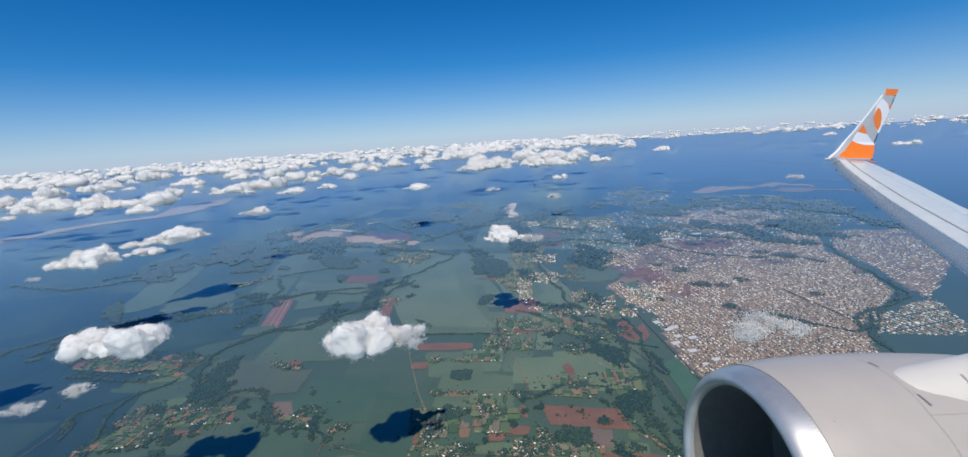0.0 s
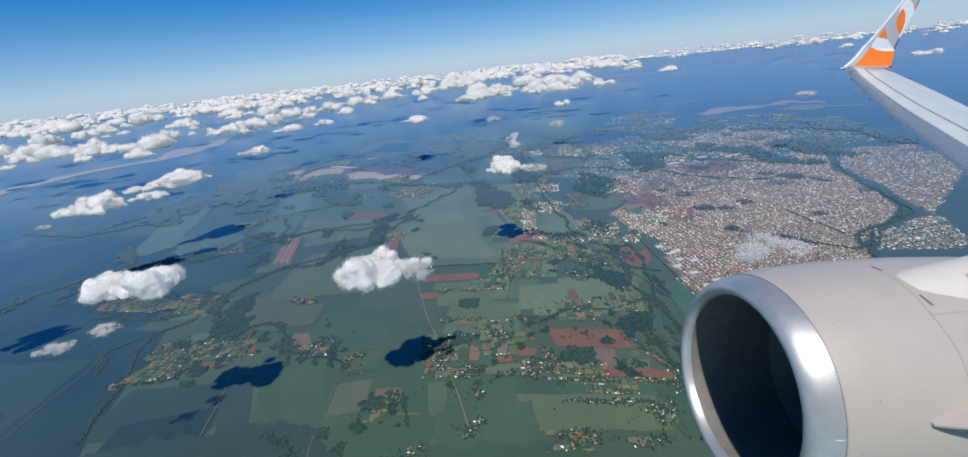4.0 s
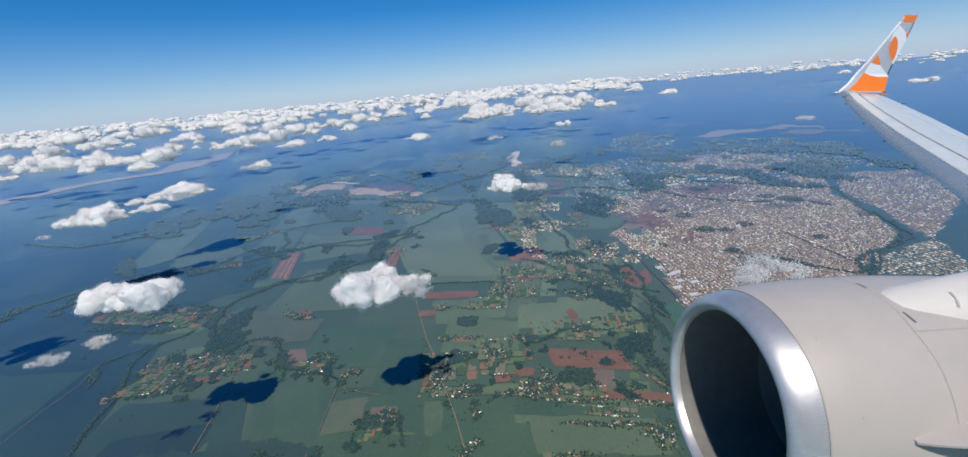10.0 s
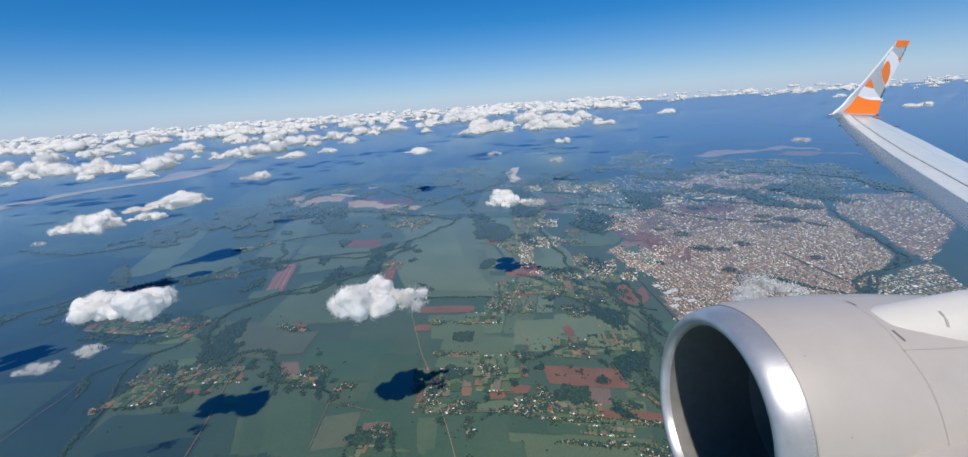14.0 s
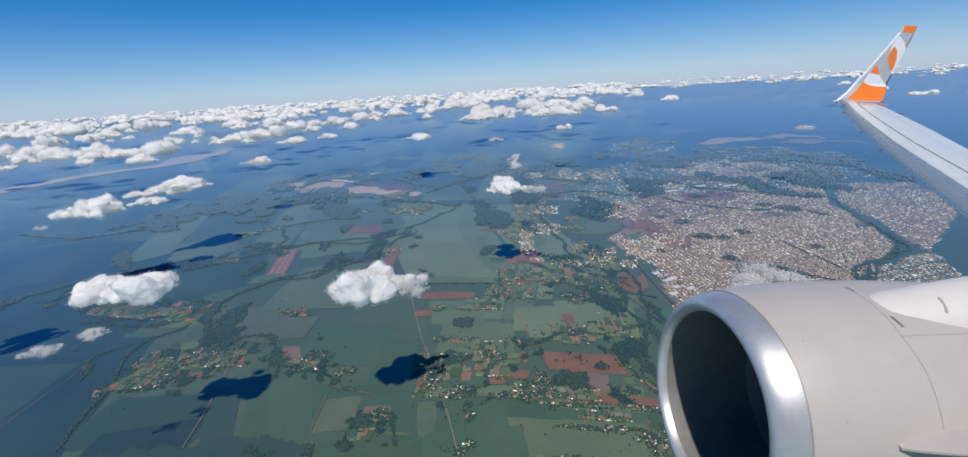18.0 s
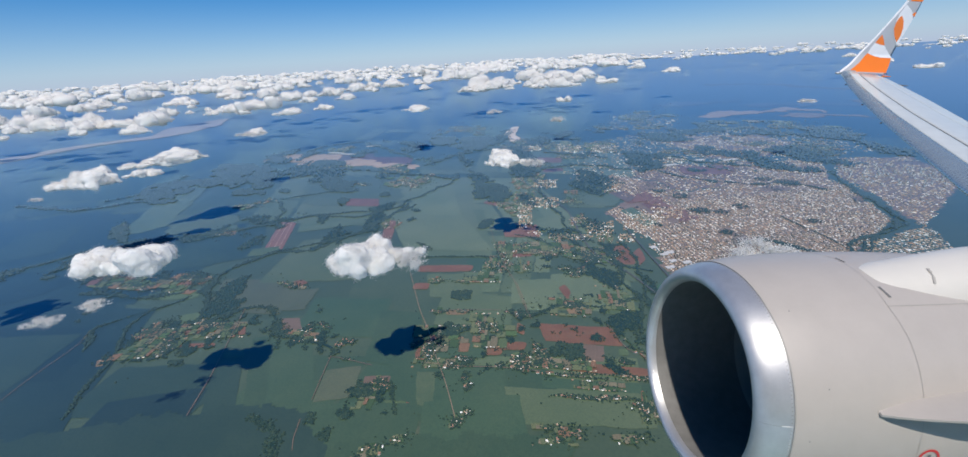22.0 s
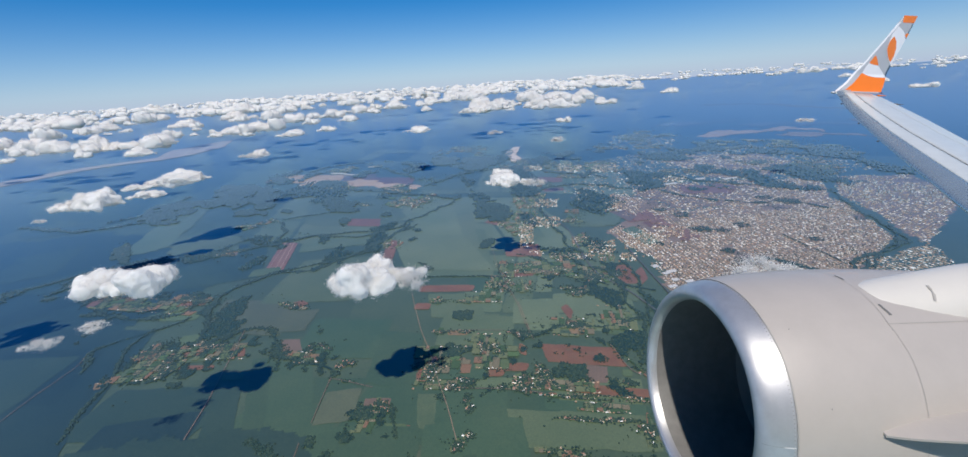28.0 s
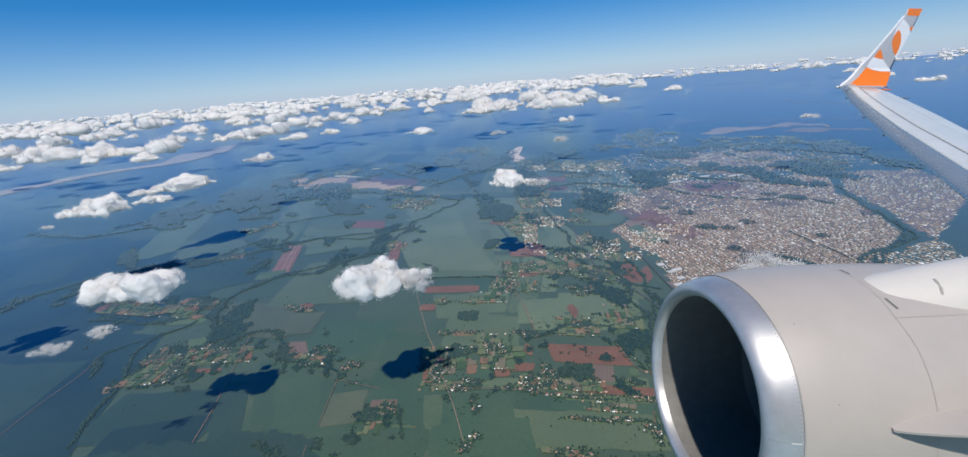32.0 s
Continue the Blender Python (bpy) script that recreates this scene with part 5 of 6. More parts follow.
# warehouses beside the town
shed = new("warehouse")
part("wall_shell", bmesh.new(), M_WHITE_ROOF, shed).data = raw_mesh("wall_shell", HOUSE[0][:8], HOUSE[1][:4], M_WALL)
part("roof", bmesh.new(), M_WHITE_ROOF, shed).data = raw_mesh("roof", HOUSE[0][4:] * (1, 1, .8) + (0, 0, .11), HOUSE[1][4:] - 4, M_WHITE_ROOF)
tagged(shed, "long warehouse with a pale sheet-metal roof", "warehouse", "sheds at the edge of town")
SHEDS = [(138, 221, 5, 3, 5), (144, 209, 4, 3, 5), (136, 206, 3, 2, 5), (129, 179, 6, 2.4, 5), (124, 157, 7, 4, 3), (122, 152, 6, 2.5, 3), (134, 232, 5, 3, 8),
         (140, 240, 4, 3, 8), (147, 236, 5, 3, 8), (139, 250, 4, 3, 10), (-150, 708, 26, 8, -30), (-128, 690, 22, 6, -30), (-99, 746, 20, 7, 0),
         (144, 252, 6, 3.5, 10), (138, 262, 4, 4, 10), (260, 470, 14, 6, 10), (300, 480, 12, 6, 12), (330, 470, 16, 6, 8)]
for i, (x, y, w, d, turn) in enumerate(SHEDS):
    m = pose(x, y, 0, 0, 0, turn)
    ob = shed if not i else copy_thing(shed, m)
    ob.matrix_basis = m @ Matrix.Diagonal((w, d, 1.1, 1))

# ---- clouds ----


@lru_cache(None)
def cloud_mesh(kind, fine=True):
    """A heap of rounded puffs over a flat base, 2 x 1 wide and about 0.6 high, with ragged rims."""
    r = np.random.default_rng(100 + kind)
    n = 34
    u = np.linspace(-1, 1, n) + r.normal(0, .1, n)
    env = np.sqrt(np.clip(1 - (u * .93) ** 2, .03, 1)) * (0.75 + .35 * np.sin(u * (3 + kind % 3) + kind))
    if kind == 8:                                    # full at one end, thinning to a tail
        env = np.clip(.98 - .62 * np.abs(u + .35) ** 1.3, .22, 1) * (.85 + .2 * np.sin(u * 7))
    size = np.clip(env * r.uniform(.16, .40, n), .08, .40)
    c = np.stack([u * .85, r.normal(0, .34, n) * env, size * r.uniform(.2, 1.1, n)], -1)
    vs, fs, base = [], [], 0
    for k in range(n):
        v = BALL2[0] * size[k] * np.array((1.15, 1.0, .85))
        q = v + c[k]
        d = np.array([noise.fractal(Vector(p * 5.5) + Vector((kind * 7, k, 0)), 1.0, 2.1, 4) for p in q])
        v = v * (1 + .42 * d[:, None]) + c[k]
        v[:, 2] = np.where(v[:, 2] < 0, v[:, 2] * .25, v[:, 2])
        vs.append(v)
        fs.append(BALL2[1] + base)
        base += len(v)
    heap = new("heap", raw_mesh("heap", np.concatenate(vs), np.concatenate(fs), M_CLOUD))
    mod = heap.modifiers.new("union", "REMESH")
    mod.mode, mod.voxel_size = "VOXEL", .03 if fine else .095
    bpy.context.view_layer.update()
    core = bpy.data.meshes.new_from_object(heap.evaluated_get(bpy.context.evaluated_depsgraph_get()))
    bpy.data.objects.remove(heap)
    core.name = "cloud"
    co = np.empty(len(core.vertices) * 3, np.float32)
    core.vertices.foreach_get("co", co)
    co = co.reshape(-1, 3)
    nv = np.array([v.normal[:] for v in core.vertices])
    d = np.array([noise.fractal(Vector(p * 4.5) + Vector((kind, 3, 0)), 1.0, 2.1, 3) for p in co])
    base = co + nv * (d * (.05 if fine else .03))[:, None]
    core.vertices.foreach_set("co", base.astype(np.float32).ravel())
    core.polygons.foreach_set("use_smooth", [True] * len(core.polygons))
    if not fine:
        pick = r.integers(0, len(base), 600)
        at = base[pick] + nv[pick] * (r.exponential(.035, 600))[:, None] + r.normal(0, .015, (600, 3))
        v, f = stamp(SHRED, at, np.repeat(r.uniform(.009, .022, 600)[:, None], 3, 1), r.uniform(0, 6.28, 600))
        far = bpy.data.meshes.new("cloud")
        far.from_pydata([tuple(p) for p in base] + [tuple(p) for p in v.reshape(-1, 3)], [],
                        [tuple(p.vertices) for p in core.polygons] + [tuple(int(i) + len(base) for i in q) for q in f])
        far.materials.append(M_CLOUD)
        far.polygons.foreach_set("use_smooth", [True] * len(core.polygons) + [False] * len(f))
        return far, None
    # ragged rim: countless tiny shreds of vapour, thinning out away from the heap
    n = 13000
    pick = r.integers(0, len(base), n * 3)
    tuft = np.array([noise.fractal(Vector(p * 3.2) + Vector((kind, 21, 0)), 1.0, 2.1, 3) for p in base])[pick]
    pick = pick[r.uniform(-.25, .6, n * 3) < tuft][:n]
    out = np.minimum(r.exponential(1.0, len(pick)), 2.0) * (.010 + .034 * np.clip(d[pick] + .1, 0, 1))
    at = base[pick] + nv[pick] * out[:, None] + r.normal(0, .012, (len(pick), 3))
    v, f = stamp(SHRED, at, np.repeat(r.uniform(.0025, .006, len(pick))[:, None], 3, 1), r.uniform(0, 6.28, len(pick)))
    rim = raw_mesh("vapour", v.reshape(-1, 3), f, M_WISP)
    return core, rim


@lru_cache(None)
def wisp_mesh(kind):
    """A thin cloud: loose shreds of vapour alone, gathered into a few soft tufts."""
    r = np.random.default_rng(300 + kind)
    n, tufts = 9000, 16
    c = np.stack([r.uniform(-.85, .85, tufts), r.normal(0, .26, tufts), r.uniform(.05, .4, tufts)], -1)
    c[:, 2] *= 1 - .7 * np.abs(c[:, 0])
    big = r.uniform(.07, .20, tufts) * (1.1 - .6 * np.abs(c[:, 0]))
    pick = r.choice(tufts, n, p=big ** 2 / (big ** 2).sum())
    at = c[pick] + r.normal(0, 1, (n, 3)) * big[pick][:, None] * (1, .9, .62)
    wave = np.array([noise.fractal(Vector(p * 4.0) + Vector((kind * 5, 9, 2)), 1.0, 2.1, 4) for p in at])
    at = at[wave > -.12]
    v, f = stamp(SHRED, at, np.repeat(r.uniform(.005, .012, len(at))[:, None], 3, 1), r.uniform(0, 6.28, len(at)))
    return raw_mesh("cloud", v.reshape(-1, 3), f, M_WISP)


def wisp(x, y, z, width, high, kind, turn=0.0):
    ob = new("cloud", wisp_mesh(kind))
    ob.matrix_world = pose(x, y, z, 0, 0, turn) @ Matrix.Diagonal((width / 2, width / 2 * .8, high / .62, 1))
    return tagged(ob, "thin ragged white shred of cloud", "cloud", "cumulus clouds")


SHRED = (np.array([(1, 1, 1), (1, -1, -1), (-1, 1, -1), (-1, -1, 1)], float), np.array([(0, 1, 2), (0, 2, 3), (0, 3, 1), (1, 3, 2)]))


def cloud(x, y, z, width, high, kind, turn=0.0, near=True, label="white fair-weather cumulus cloud with a flat base"):
    near = near and math.hypot(x, y) < 470
    core, rim = cloud_mesh(kind, near)
    ob = new("cloud", core)
    if near:
        new("vapour", rim).parent = ob
    ob.matrix_world = pose(x, y, z, 0, 0, turn) @ Matrix.Diagonal((width / 2, width / 2 * .8, high / .62, 1))
    return tagged(ob, label, "cloud", "cumulus clouds")


CLOUDS = [(-25, 157, 56, 35, 13, 22), (-243, 331, 58, 42, 13, 10), (-223, 400, 58, 64, 11, 35), (-215, 352, 58, 28, 6, 10), (47, 293, 58, 32, 9, 180),
          (-374, 623, 60, 44, 11, 0), (-576, 725, 60, 20, 8, 0), (-561, 650, 60, 33, 9, 20), (-107, 151, 66, 32, 9.7, 18), (-196, 527, 60, 24, 8, 0),
          (-219, 743, 60, 49, 10, 15), (-174, 781, 60, 36, 10, 0), (-22, 667, 60, 43, 8, 0), (-97, 1312, 64, 84, 20, 0), (272, 1181, 64, 105, 26, 5),
          (356, 921, 62, 46, 14, 0)]
MORE = [(187, 643, 60, 23, 8, 0), (599, 1125, 64, 50, 13, 0), (642, 1415, 66, 66, 16, 0), (1506, 1713, 70, 73, 20, 0),
        (-54, 2089, 74, 110, 30, 0), (-252, 229, 56, 40, 12, 20), (-268, 137, 56, 26, 8, 0), (150, 92, 54, 16, 5, 0),
        (888, 757, 62, 44, 9, 0), (1039, 987, 62, 42, 10, 10), (1250, 1300, 64, 50, 11, 0)]
WISPS = [(-115, 142, 57, 13, 3, 15), (-124, 134, 57, 11, 3, 25), (108, 132, 54, 30, 7, 0), (-248, 298, 58, 9, 3, 0), (126, 458, 60, 22, 6, 0), (392, 446, 62, 22, 5, 0), (75, 563, 60, 22, 5, 10),
         (62, 285, 58, 18, 6, 0), (-13, 152, 56, 16, 6, 15), (-196, 520, 60, 34, 6, 0)]
for i, spot in enumerate(WISPS):
    wisp(*spot[:5], i % 4, spot[5])
for i, (x, y, z, w, h, turn) in enumerate(CLOUDS + MORE):
    cloud(x, y, z, w, h, (i + 5) % 8 if i else 8, turn)

# the bank towards the horizon: thick on one side, sparse on the other
made = 0
for i in range(1100):
    az = rng.uniform(-62, 24) if i % 9 else rng.uniform(20, 58)
    near = float(np.interp(az, [-62, -40, -28, -15, 0, 10, 18, 24, 30, 58], [640, 760, 900, 940, 1000, 960, 1000, 1900, 2500, 2300]))
    dist = near * (2900 / near) ** rng.uniform(0, 1) ** 1.3
    x, y = dist * math.sin(radians(az)), dist * math.cos(radians(az))
    crowd = noise.fractal(Vector((x * .0042, y * .0022, 7)), 1.0, 2.0, 4)
    if crowd < .14 - .45 * (dist - near) / 900 or made > 252:
        continue
    made += 1
    w = (24 + 76 * rng.uniform(0, 1) ** 1.7) * (0.55 + dist / 3600)
    if az > 22:
        w *= .5
    cloud(x, y, 56 + dist * .002 + rng.normal(0, 2.0), w, min(34, w * rng.uniform(.22, .36)), i % 8, rng.uniform(-25, 25), False, "far white cumulus cloud in a bank at the horizon")

# the farthest clouds, too many and too small to tell apart
def cloud_bank(count=900):
    az = np.where(rng.uniform(0, 1, count) < .80, rng.uniform(-64, 24, count), rng.uniform(20, 60, count))
    dist = rng.uniform(1900, 4800, count)
    dist = np.where(az > 24, np.maximum(dist, 2800), dist)
    w = rng.uniform(30, 130, count) * np.where(az > 22, .6, 1)
    puffs = 5
    u = rng.uniform(-.5, .5, (count, puffs))
    r = w[:, None] * rng.uniform(.10, .22, (count, puffs)) * (1 - .6 * np.abs(u * 2))
    px = (dist * np.sin(np.radians(az)))[:, None] + u * w[:, None]
    py = (dist * np.cos(np.radians(az)))[:, None] + rng.normal(0, .12, u.shape) * w[:, None]
    pz = (57 + dist * .003)[:, None] + r * .35
    size = np.stack([r * 1.3, r * 1.1, r * .75], -1).reshape(-1, 3)
    v, f = stamp(BALL2, np.stack([px, py, pz], -1).reshape(-1, 3), size)
    v = v + rng.normal(0, .05, v.shape) * size[:, None, :]
    me = raw_mesh("cloud_bank", v.reshape(-1, 3), f, M_CLOUD)
    me.polygons.foreach_set("use_smooth", [True] * len(me.polygons))
    return tagged(new("cloud_bank", me), "bank of small white clouds along the horizon", "clouds", kind="stuff")


cloud_bank()

# ---- the airliner: engine, pylon, wing and winglet ----
airliner = tagged(new("airliner"), "airliner in flight, grey engine cowl, white wing and orange winglet", "aeroplane")
airliner.matrix_world = AIRCRAFT


def turned(profile, n=96, a0=0.0, a1=360.0):
    """A body turned about the engine's axis from (station, radius) pairs."""
    bm = bmesh.new()
    rings = []
    full = abs(a1 - a0) >= 360
    for s, r in profile:
        rings.append([bm.verts.new((EX + s, EY + r * math.cos(radians(a0 + (a1 - a0) * k / n)), EZ + r * math.sin(radians(a0 + (a1 - a0) * k / n))))
                      for k in range(n if full else n + 1)])
    for A, B in zip(rings, rings[1:]):
        for k in range(n):
            k2 = (k + 1) % len(A)
            bm.faces.new((A[k], A[k2], B[k2], B[k]))
    bmesh.ops.recalc_face_normals(bm, faces=bm.faces[:])
    return bm


def cowl_radius(s):
    return float(np.interp(s, [0.2, .35, .5, .7, .9, 1.2, 1.6, 2.2, 3.0, 3.8], [.941, .966, .984, 1.0, 1.012, 1.02, 1.022, 1.0, .92, .80]))


lip_curve = [(.205, .938), (.16, .929), (.11, .915), (.06, .896), (.025, .870), (.006, .842), (0, .816), (.006, .794), (.025, .779), (.055, .769), (.078, .7655)]
lip = smooth(part("inlet_lip", turned(lip_curve, 128), M_LIP, airliner, "polished bare metal inlet lip"))
cowl = smooth(part("engine_cowl", turned([(s, cowl_radius(s)) for s in np.linspace(.21, 3.8, 40)], 128), M_COWL, airliner, "light grey painted engine cowl"))
smooth(part("inlet_duct", turned([(.95, .785), (1.3, .785), (1.6, .785)], 96), M_DUCT, airliner, "dark inlet duct"))
smooth(part("acoustic_liner", turned([(.078, .7655), (.115, .762), (.2, .763), (.32, .7687), (.45, .775), (.6, .785), (.95, .785)], 96), M_LINER, airliner, "dark perforated acoustic liner behind the lip"))
smooth(part("seam", turned([(.200, .9420), (.204, .943), (.209, .9442)], 128), M_JOINT, cowl))
smooth(part("spinner", turned([(1.02, .005), (1.06, .06), (1.15, .13), (1.28, .2), (1.38, .235)], 48), M_SPINNER, airliner, "dark conical fan spinner"))
bm = bmesh.new()
rows_ = []
for k in range(8):
    r = .22 + (.775 - .22) * k / 7
    tw = radians(22 + 38 * k / 7)
    h = .10 + .055 * k / 7
    rows_.append([bm.verts.new((1.38 + h * math.cos(tw) * e, h * math.sin(tw) * e, r)) for e in (-1, -.3, .3, 1)])
for A, B in zip(rows_, rows_[1:]):
    for i in range(3):
        bm.faces.new((A[i], A[i + 1], B[i + 1], B[i]))
bmesh.ops.solidify(bm, geom=bm.faces[:], thickness=.008)
blade = part("fan_blade", bm, M_BLADE, airliner, "dark metal fan blade")
for k in range(24):
    ob = blade if not k else new("fan_blade", blade.data)
    ob.parent = airliner
    ob.matrix_basis = pose(EX, EY, EZ, 360 / 24 * k)


def on_cowl(s, deg, lift=.003):
    r = cowl_radius(s) + (lift(s, deg) if callable(lift) else lift)
    return Vector((EX + s, EY + r * math.cos(radians(deg)), EZ + r * math.sin(radians(deg))))


def cowl_strip(name, ends, width, material, label="", lift=.003):
    """A thin strip laid on the cowl along a chain of (station, degrees)."""
    bm = bmesh.new()
    pts = []
    for (s0, d0), (s1, d1) in zip(ends, ends[1:]):
        pts += [(s0 + (s1 - s0) * i / 12, d0 + (d1 - d0) * i / 12) for i in range(12)]
    pts.append(ends[-1])
    prev = None
    for i, (s, d) in enumerate(pts):
        s2, d2 = pts[min(i + 1, len(pts) - 1)]
        s1, d1 = pts[max(i - 1, 0)]
        along = Vector((s2 - s1, radians(d2 - d1))).normalized()
        off = Vector((-along.y, along.x)) * width / 2
        a = bm.verts.new(on_cowl(s + off.x, d + math.degrees(off.y), lift))
        b = bm.verts.new(on_cowl(s - off.x, d - math.degrees(off.y), lift))
        if prev:
            bm.faces.new((prev[0], prev[1], b, a))
        prev = (a, b)
    bmesh.ops.recalc_face_normals(bm, faces=bm.faces[:])
    return part(name, bm, material, cowl, label)


cowl_strip("panel_joint", [(1.075, 60), (1.10, 90), (1.08, 108), (1.06, 118.3), (1.072, 132), (1.06, 150), (1.05, 165), (1.05, 200)], .0026, M_JOINT)
cowl_strip("panel_joint", [(1.06, 118.3), (1.5, 118), (2.4, 117)], .006, M_JOINT)
cowl_strip("vent_slot", [(1.12, 108.4), (1.135, 114.2)], .02, M_SEAM, "dark slanted drain slot")
cowl_strip("vent_slot", [(1.12, 84.7), (1.12, 90)], .014, M_SEAM, "dark slanted drain slot")
def lip_strip(deg, s0, s1, half, material, label):
    """A thin strip across the lip's outer face between two stations."""
    bm = bmesh.new()
    prev = None
    for i in range(15):
        s = s0 + (s1 - s0) * i / 14
        r = float(np.interp(s, [p[0] for p in lip_curve[6::-1]], [p[1] for p in lip_curve[6::-1]])) + .002
        ring = [bm.verts.new((EX + s, EY + r * math.cos(radians(deg + e)), EZ + r * math.sin(radians(deg + e)))) for e in (-half, half)]
        if prev:
            bm.faces.new((prev[0], prev[1], ring[1], ring[0]))
        prev = ring
    bmesh.ops.recalc_face_normals(bm, faces=bm.faces[:])
    return part("lip_joint", bm, material, lip, label)


for deg in (165.2, 285.0, 45.0):
    lip_strip(deg, .012, .125, .06, M_JOINT, "fine joint across the lip")
    lip_strip(deg, .125, .195, .16, M_WHITE, "short white strip at the end of the lip's joint")
for s, deg in ((.33, 118.0), (.30, 171.0), (.42, 150.0)):
    cowl_strip("fastener", [(s, deg), (s + .007, deg)], .007, M_SEAM, "small dark fastener")
bm = bmesh.new()
# rivets along the lip's rear edge
v, f = FLAT
dots = []
for k in range(220):
    a = radians(360 * k / 220)
    p = np.array((EX + .186, EY + .9335 * math.cos(a), EZ + .9335 * math.sin(a)))
    dots.append(v * .006 + p - (0, 0, .002))
me = raw_mesh("rivet_row", np.concatenate(dots), np.concatenate([f + 8 * k for k in range(220)]), M_JOINT)
rivets = tagged(new("rivet_row", me), kind="stuff")
rivets.parent = lip
# round warning mark
bm2 = bmesh.new()
rings2 = [[bm2.verts.new(on_cowl(1.145 + r * math.cos(2 * math.pi * k / 24), 178.5 + math.degrees(r * math.sin(2 * math.pi * k / 24)), .004)) for k in range(24)]
          for r in (.062, .080)]
for k in range(24):
    bm2.faces.new((rings2[0][k], rings2[0][(k + 1) % 24], rings2[1][(k + 1) % 24], rings2[1][k]))
part("warning_mark", bm2, M_REDMARK, cowl, "small red warning ring")
cowl_strip("warning_mark", [(1.145, 176.3), (1.145, 180.2)], .022, M_SEAM, "small dark sign inside the ring", .004)
# fin on the cowl's shoulder
for u in range(15):
    k = u / 14
    s = .74 + .95 * k
    half = (2.35 + 2 * k) * min(1, 3.5 * k + .01) ** .5
    root_up, root_dn = on_cowl(s, 158.15 - 5 * k - half, -.01), on_cowl(s, 158.15 - 5 * k + half, -.01)
    out = (on_cowl(s, 159 - 4 * k, 0) - Vector((EX + s, EY, EZ))).normalized()
    tip = on_cowl(s, 159.5 - 4 * k, 0) + out * (.02 + .27 * min(1, k * 1.6) ** .8) + Vector((0, 0, -.025 * k))
    ring = [bm.verts.new(root_up), bm.verts.new(tip + Vector((0, 0, .008))), bm.verts.new(tip - Vector((0, 0, .008))), bm.verts.new(root_dn)]
    if u:
        for i in range(3):
            bm.faces.new((last[i], last[i + 1], ring[i + 1], ring[i]))
    else:
        bm.faces.new(ring)
    last = ring
bm.faces.new(last[::-1])
bmesh.ops.recalc_face_normals(bm, faces=bm.faces[:])
part("strake", bm, M_COWL, airliner, "light grey fin on the cowl")

# pylon fairing on top of the cowl
def fairing(s):
    """Its two edges in degrees round the cowl, and its height, at a station."""
    return (float(np.interp(s, [1.14, 1.15, 1.22, 1.315, 1.41, 1.6, 2.0, 3.5], [97.5, 95, 92.4, 90, 88.5, 86, 82, 78])),
            float(np.interp(s, [1.14, 1.145, 1.17, 1.25, 1.35, 1.48, 1.61, 2.0, 3.5], [98, 101.5, 105.9, 108.5, 110.3, 113, 115, 119, 122])),
            float(np.interp(s, [1.14, 1.3, 1.5, 1.8, 2.15, 3.0, 3.5], [.006, .036, .068, .13, .20, .33, .39])))


def fairing_lift(s, deg):
    up, low, high = fairing(s)
    return high * (1 - min(1, abs(2 * deg - up - low) / (low - up)) ** 2.6) + .003


bm = bmesh.new()
prev = None
for u in range(41):
    s = 1.14 + 2.36 * (u / 40) ** 2
    up, low, high = fairing(s)
    ring = [bm.verts.new(on_cowl(s, up + (low - up) * i / 20, high * (1 - abs(i / 10 - 1) ** 2.6) - .002)) for i in range(21)]
    if prev:
        for A, B, C, D in zip(prev, prev[1:], ring[1:], ring):
            bm.faces.new((A, B, C, D))
    prev = ring
bmesh.ops.recalc_face_normals(bm, faces=bm.faces[:])
smooth(part("pylon_fairing", bm, M_FAIRING, airliner, "glossy white pylon fairing"))


for ends, width in (([(1.566, 102.6), (1.557, 105.0)], .017), ([(1.558, 104.8), (1.548, 107.2)], .009), ([(1.55, 106.8), (1.528, 109.6)], .017)):
    cowl_strip("latch", ends, width, M_JOINT, "grey latch on the fairing", fairing_lift)


def section(y):
    """Leading edge, trailing edge and depth of the wing at a distance out."""
    ys = [0.2, 4, 7.2, 8.8, 11.2, 12.8, 14.2, 15.3]
    lx = np.interp(y, ys, [5.6, 7.9, 9.50, 10.32, 11.52, 12.32, 13.02, 13.60])
    lz = np.interp(y, ys, [-2.6, -2.35, -1.93, -1.60, -1.10, -.72, -.33, .06])
    tx = np.interp(y, ys, [13.2, 12.9, 13.0, 13.4, 14.07, 14.52, 14.92, 15.22])
    tz = np.interp(y, ys, [-2.7, -2.45, -1.95, -1.60, -1.06, -.62, -.27, .0])
    return lx, lz, tx, tz


def foil(u, upper):
    t = 5 * .105 * (.2969 * math.sqrt(u) - .126 * u - .3516 * u * u + .2843 * u ** 3 - .1036 * u ** 4)
    camber = .03 * 4 * u * (1 - u)
    return camber + (t if upper else -t * .75)


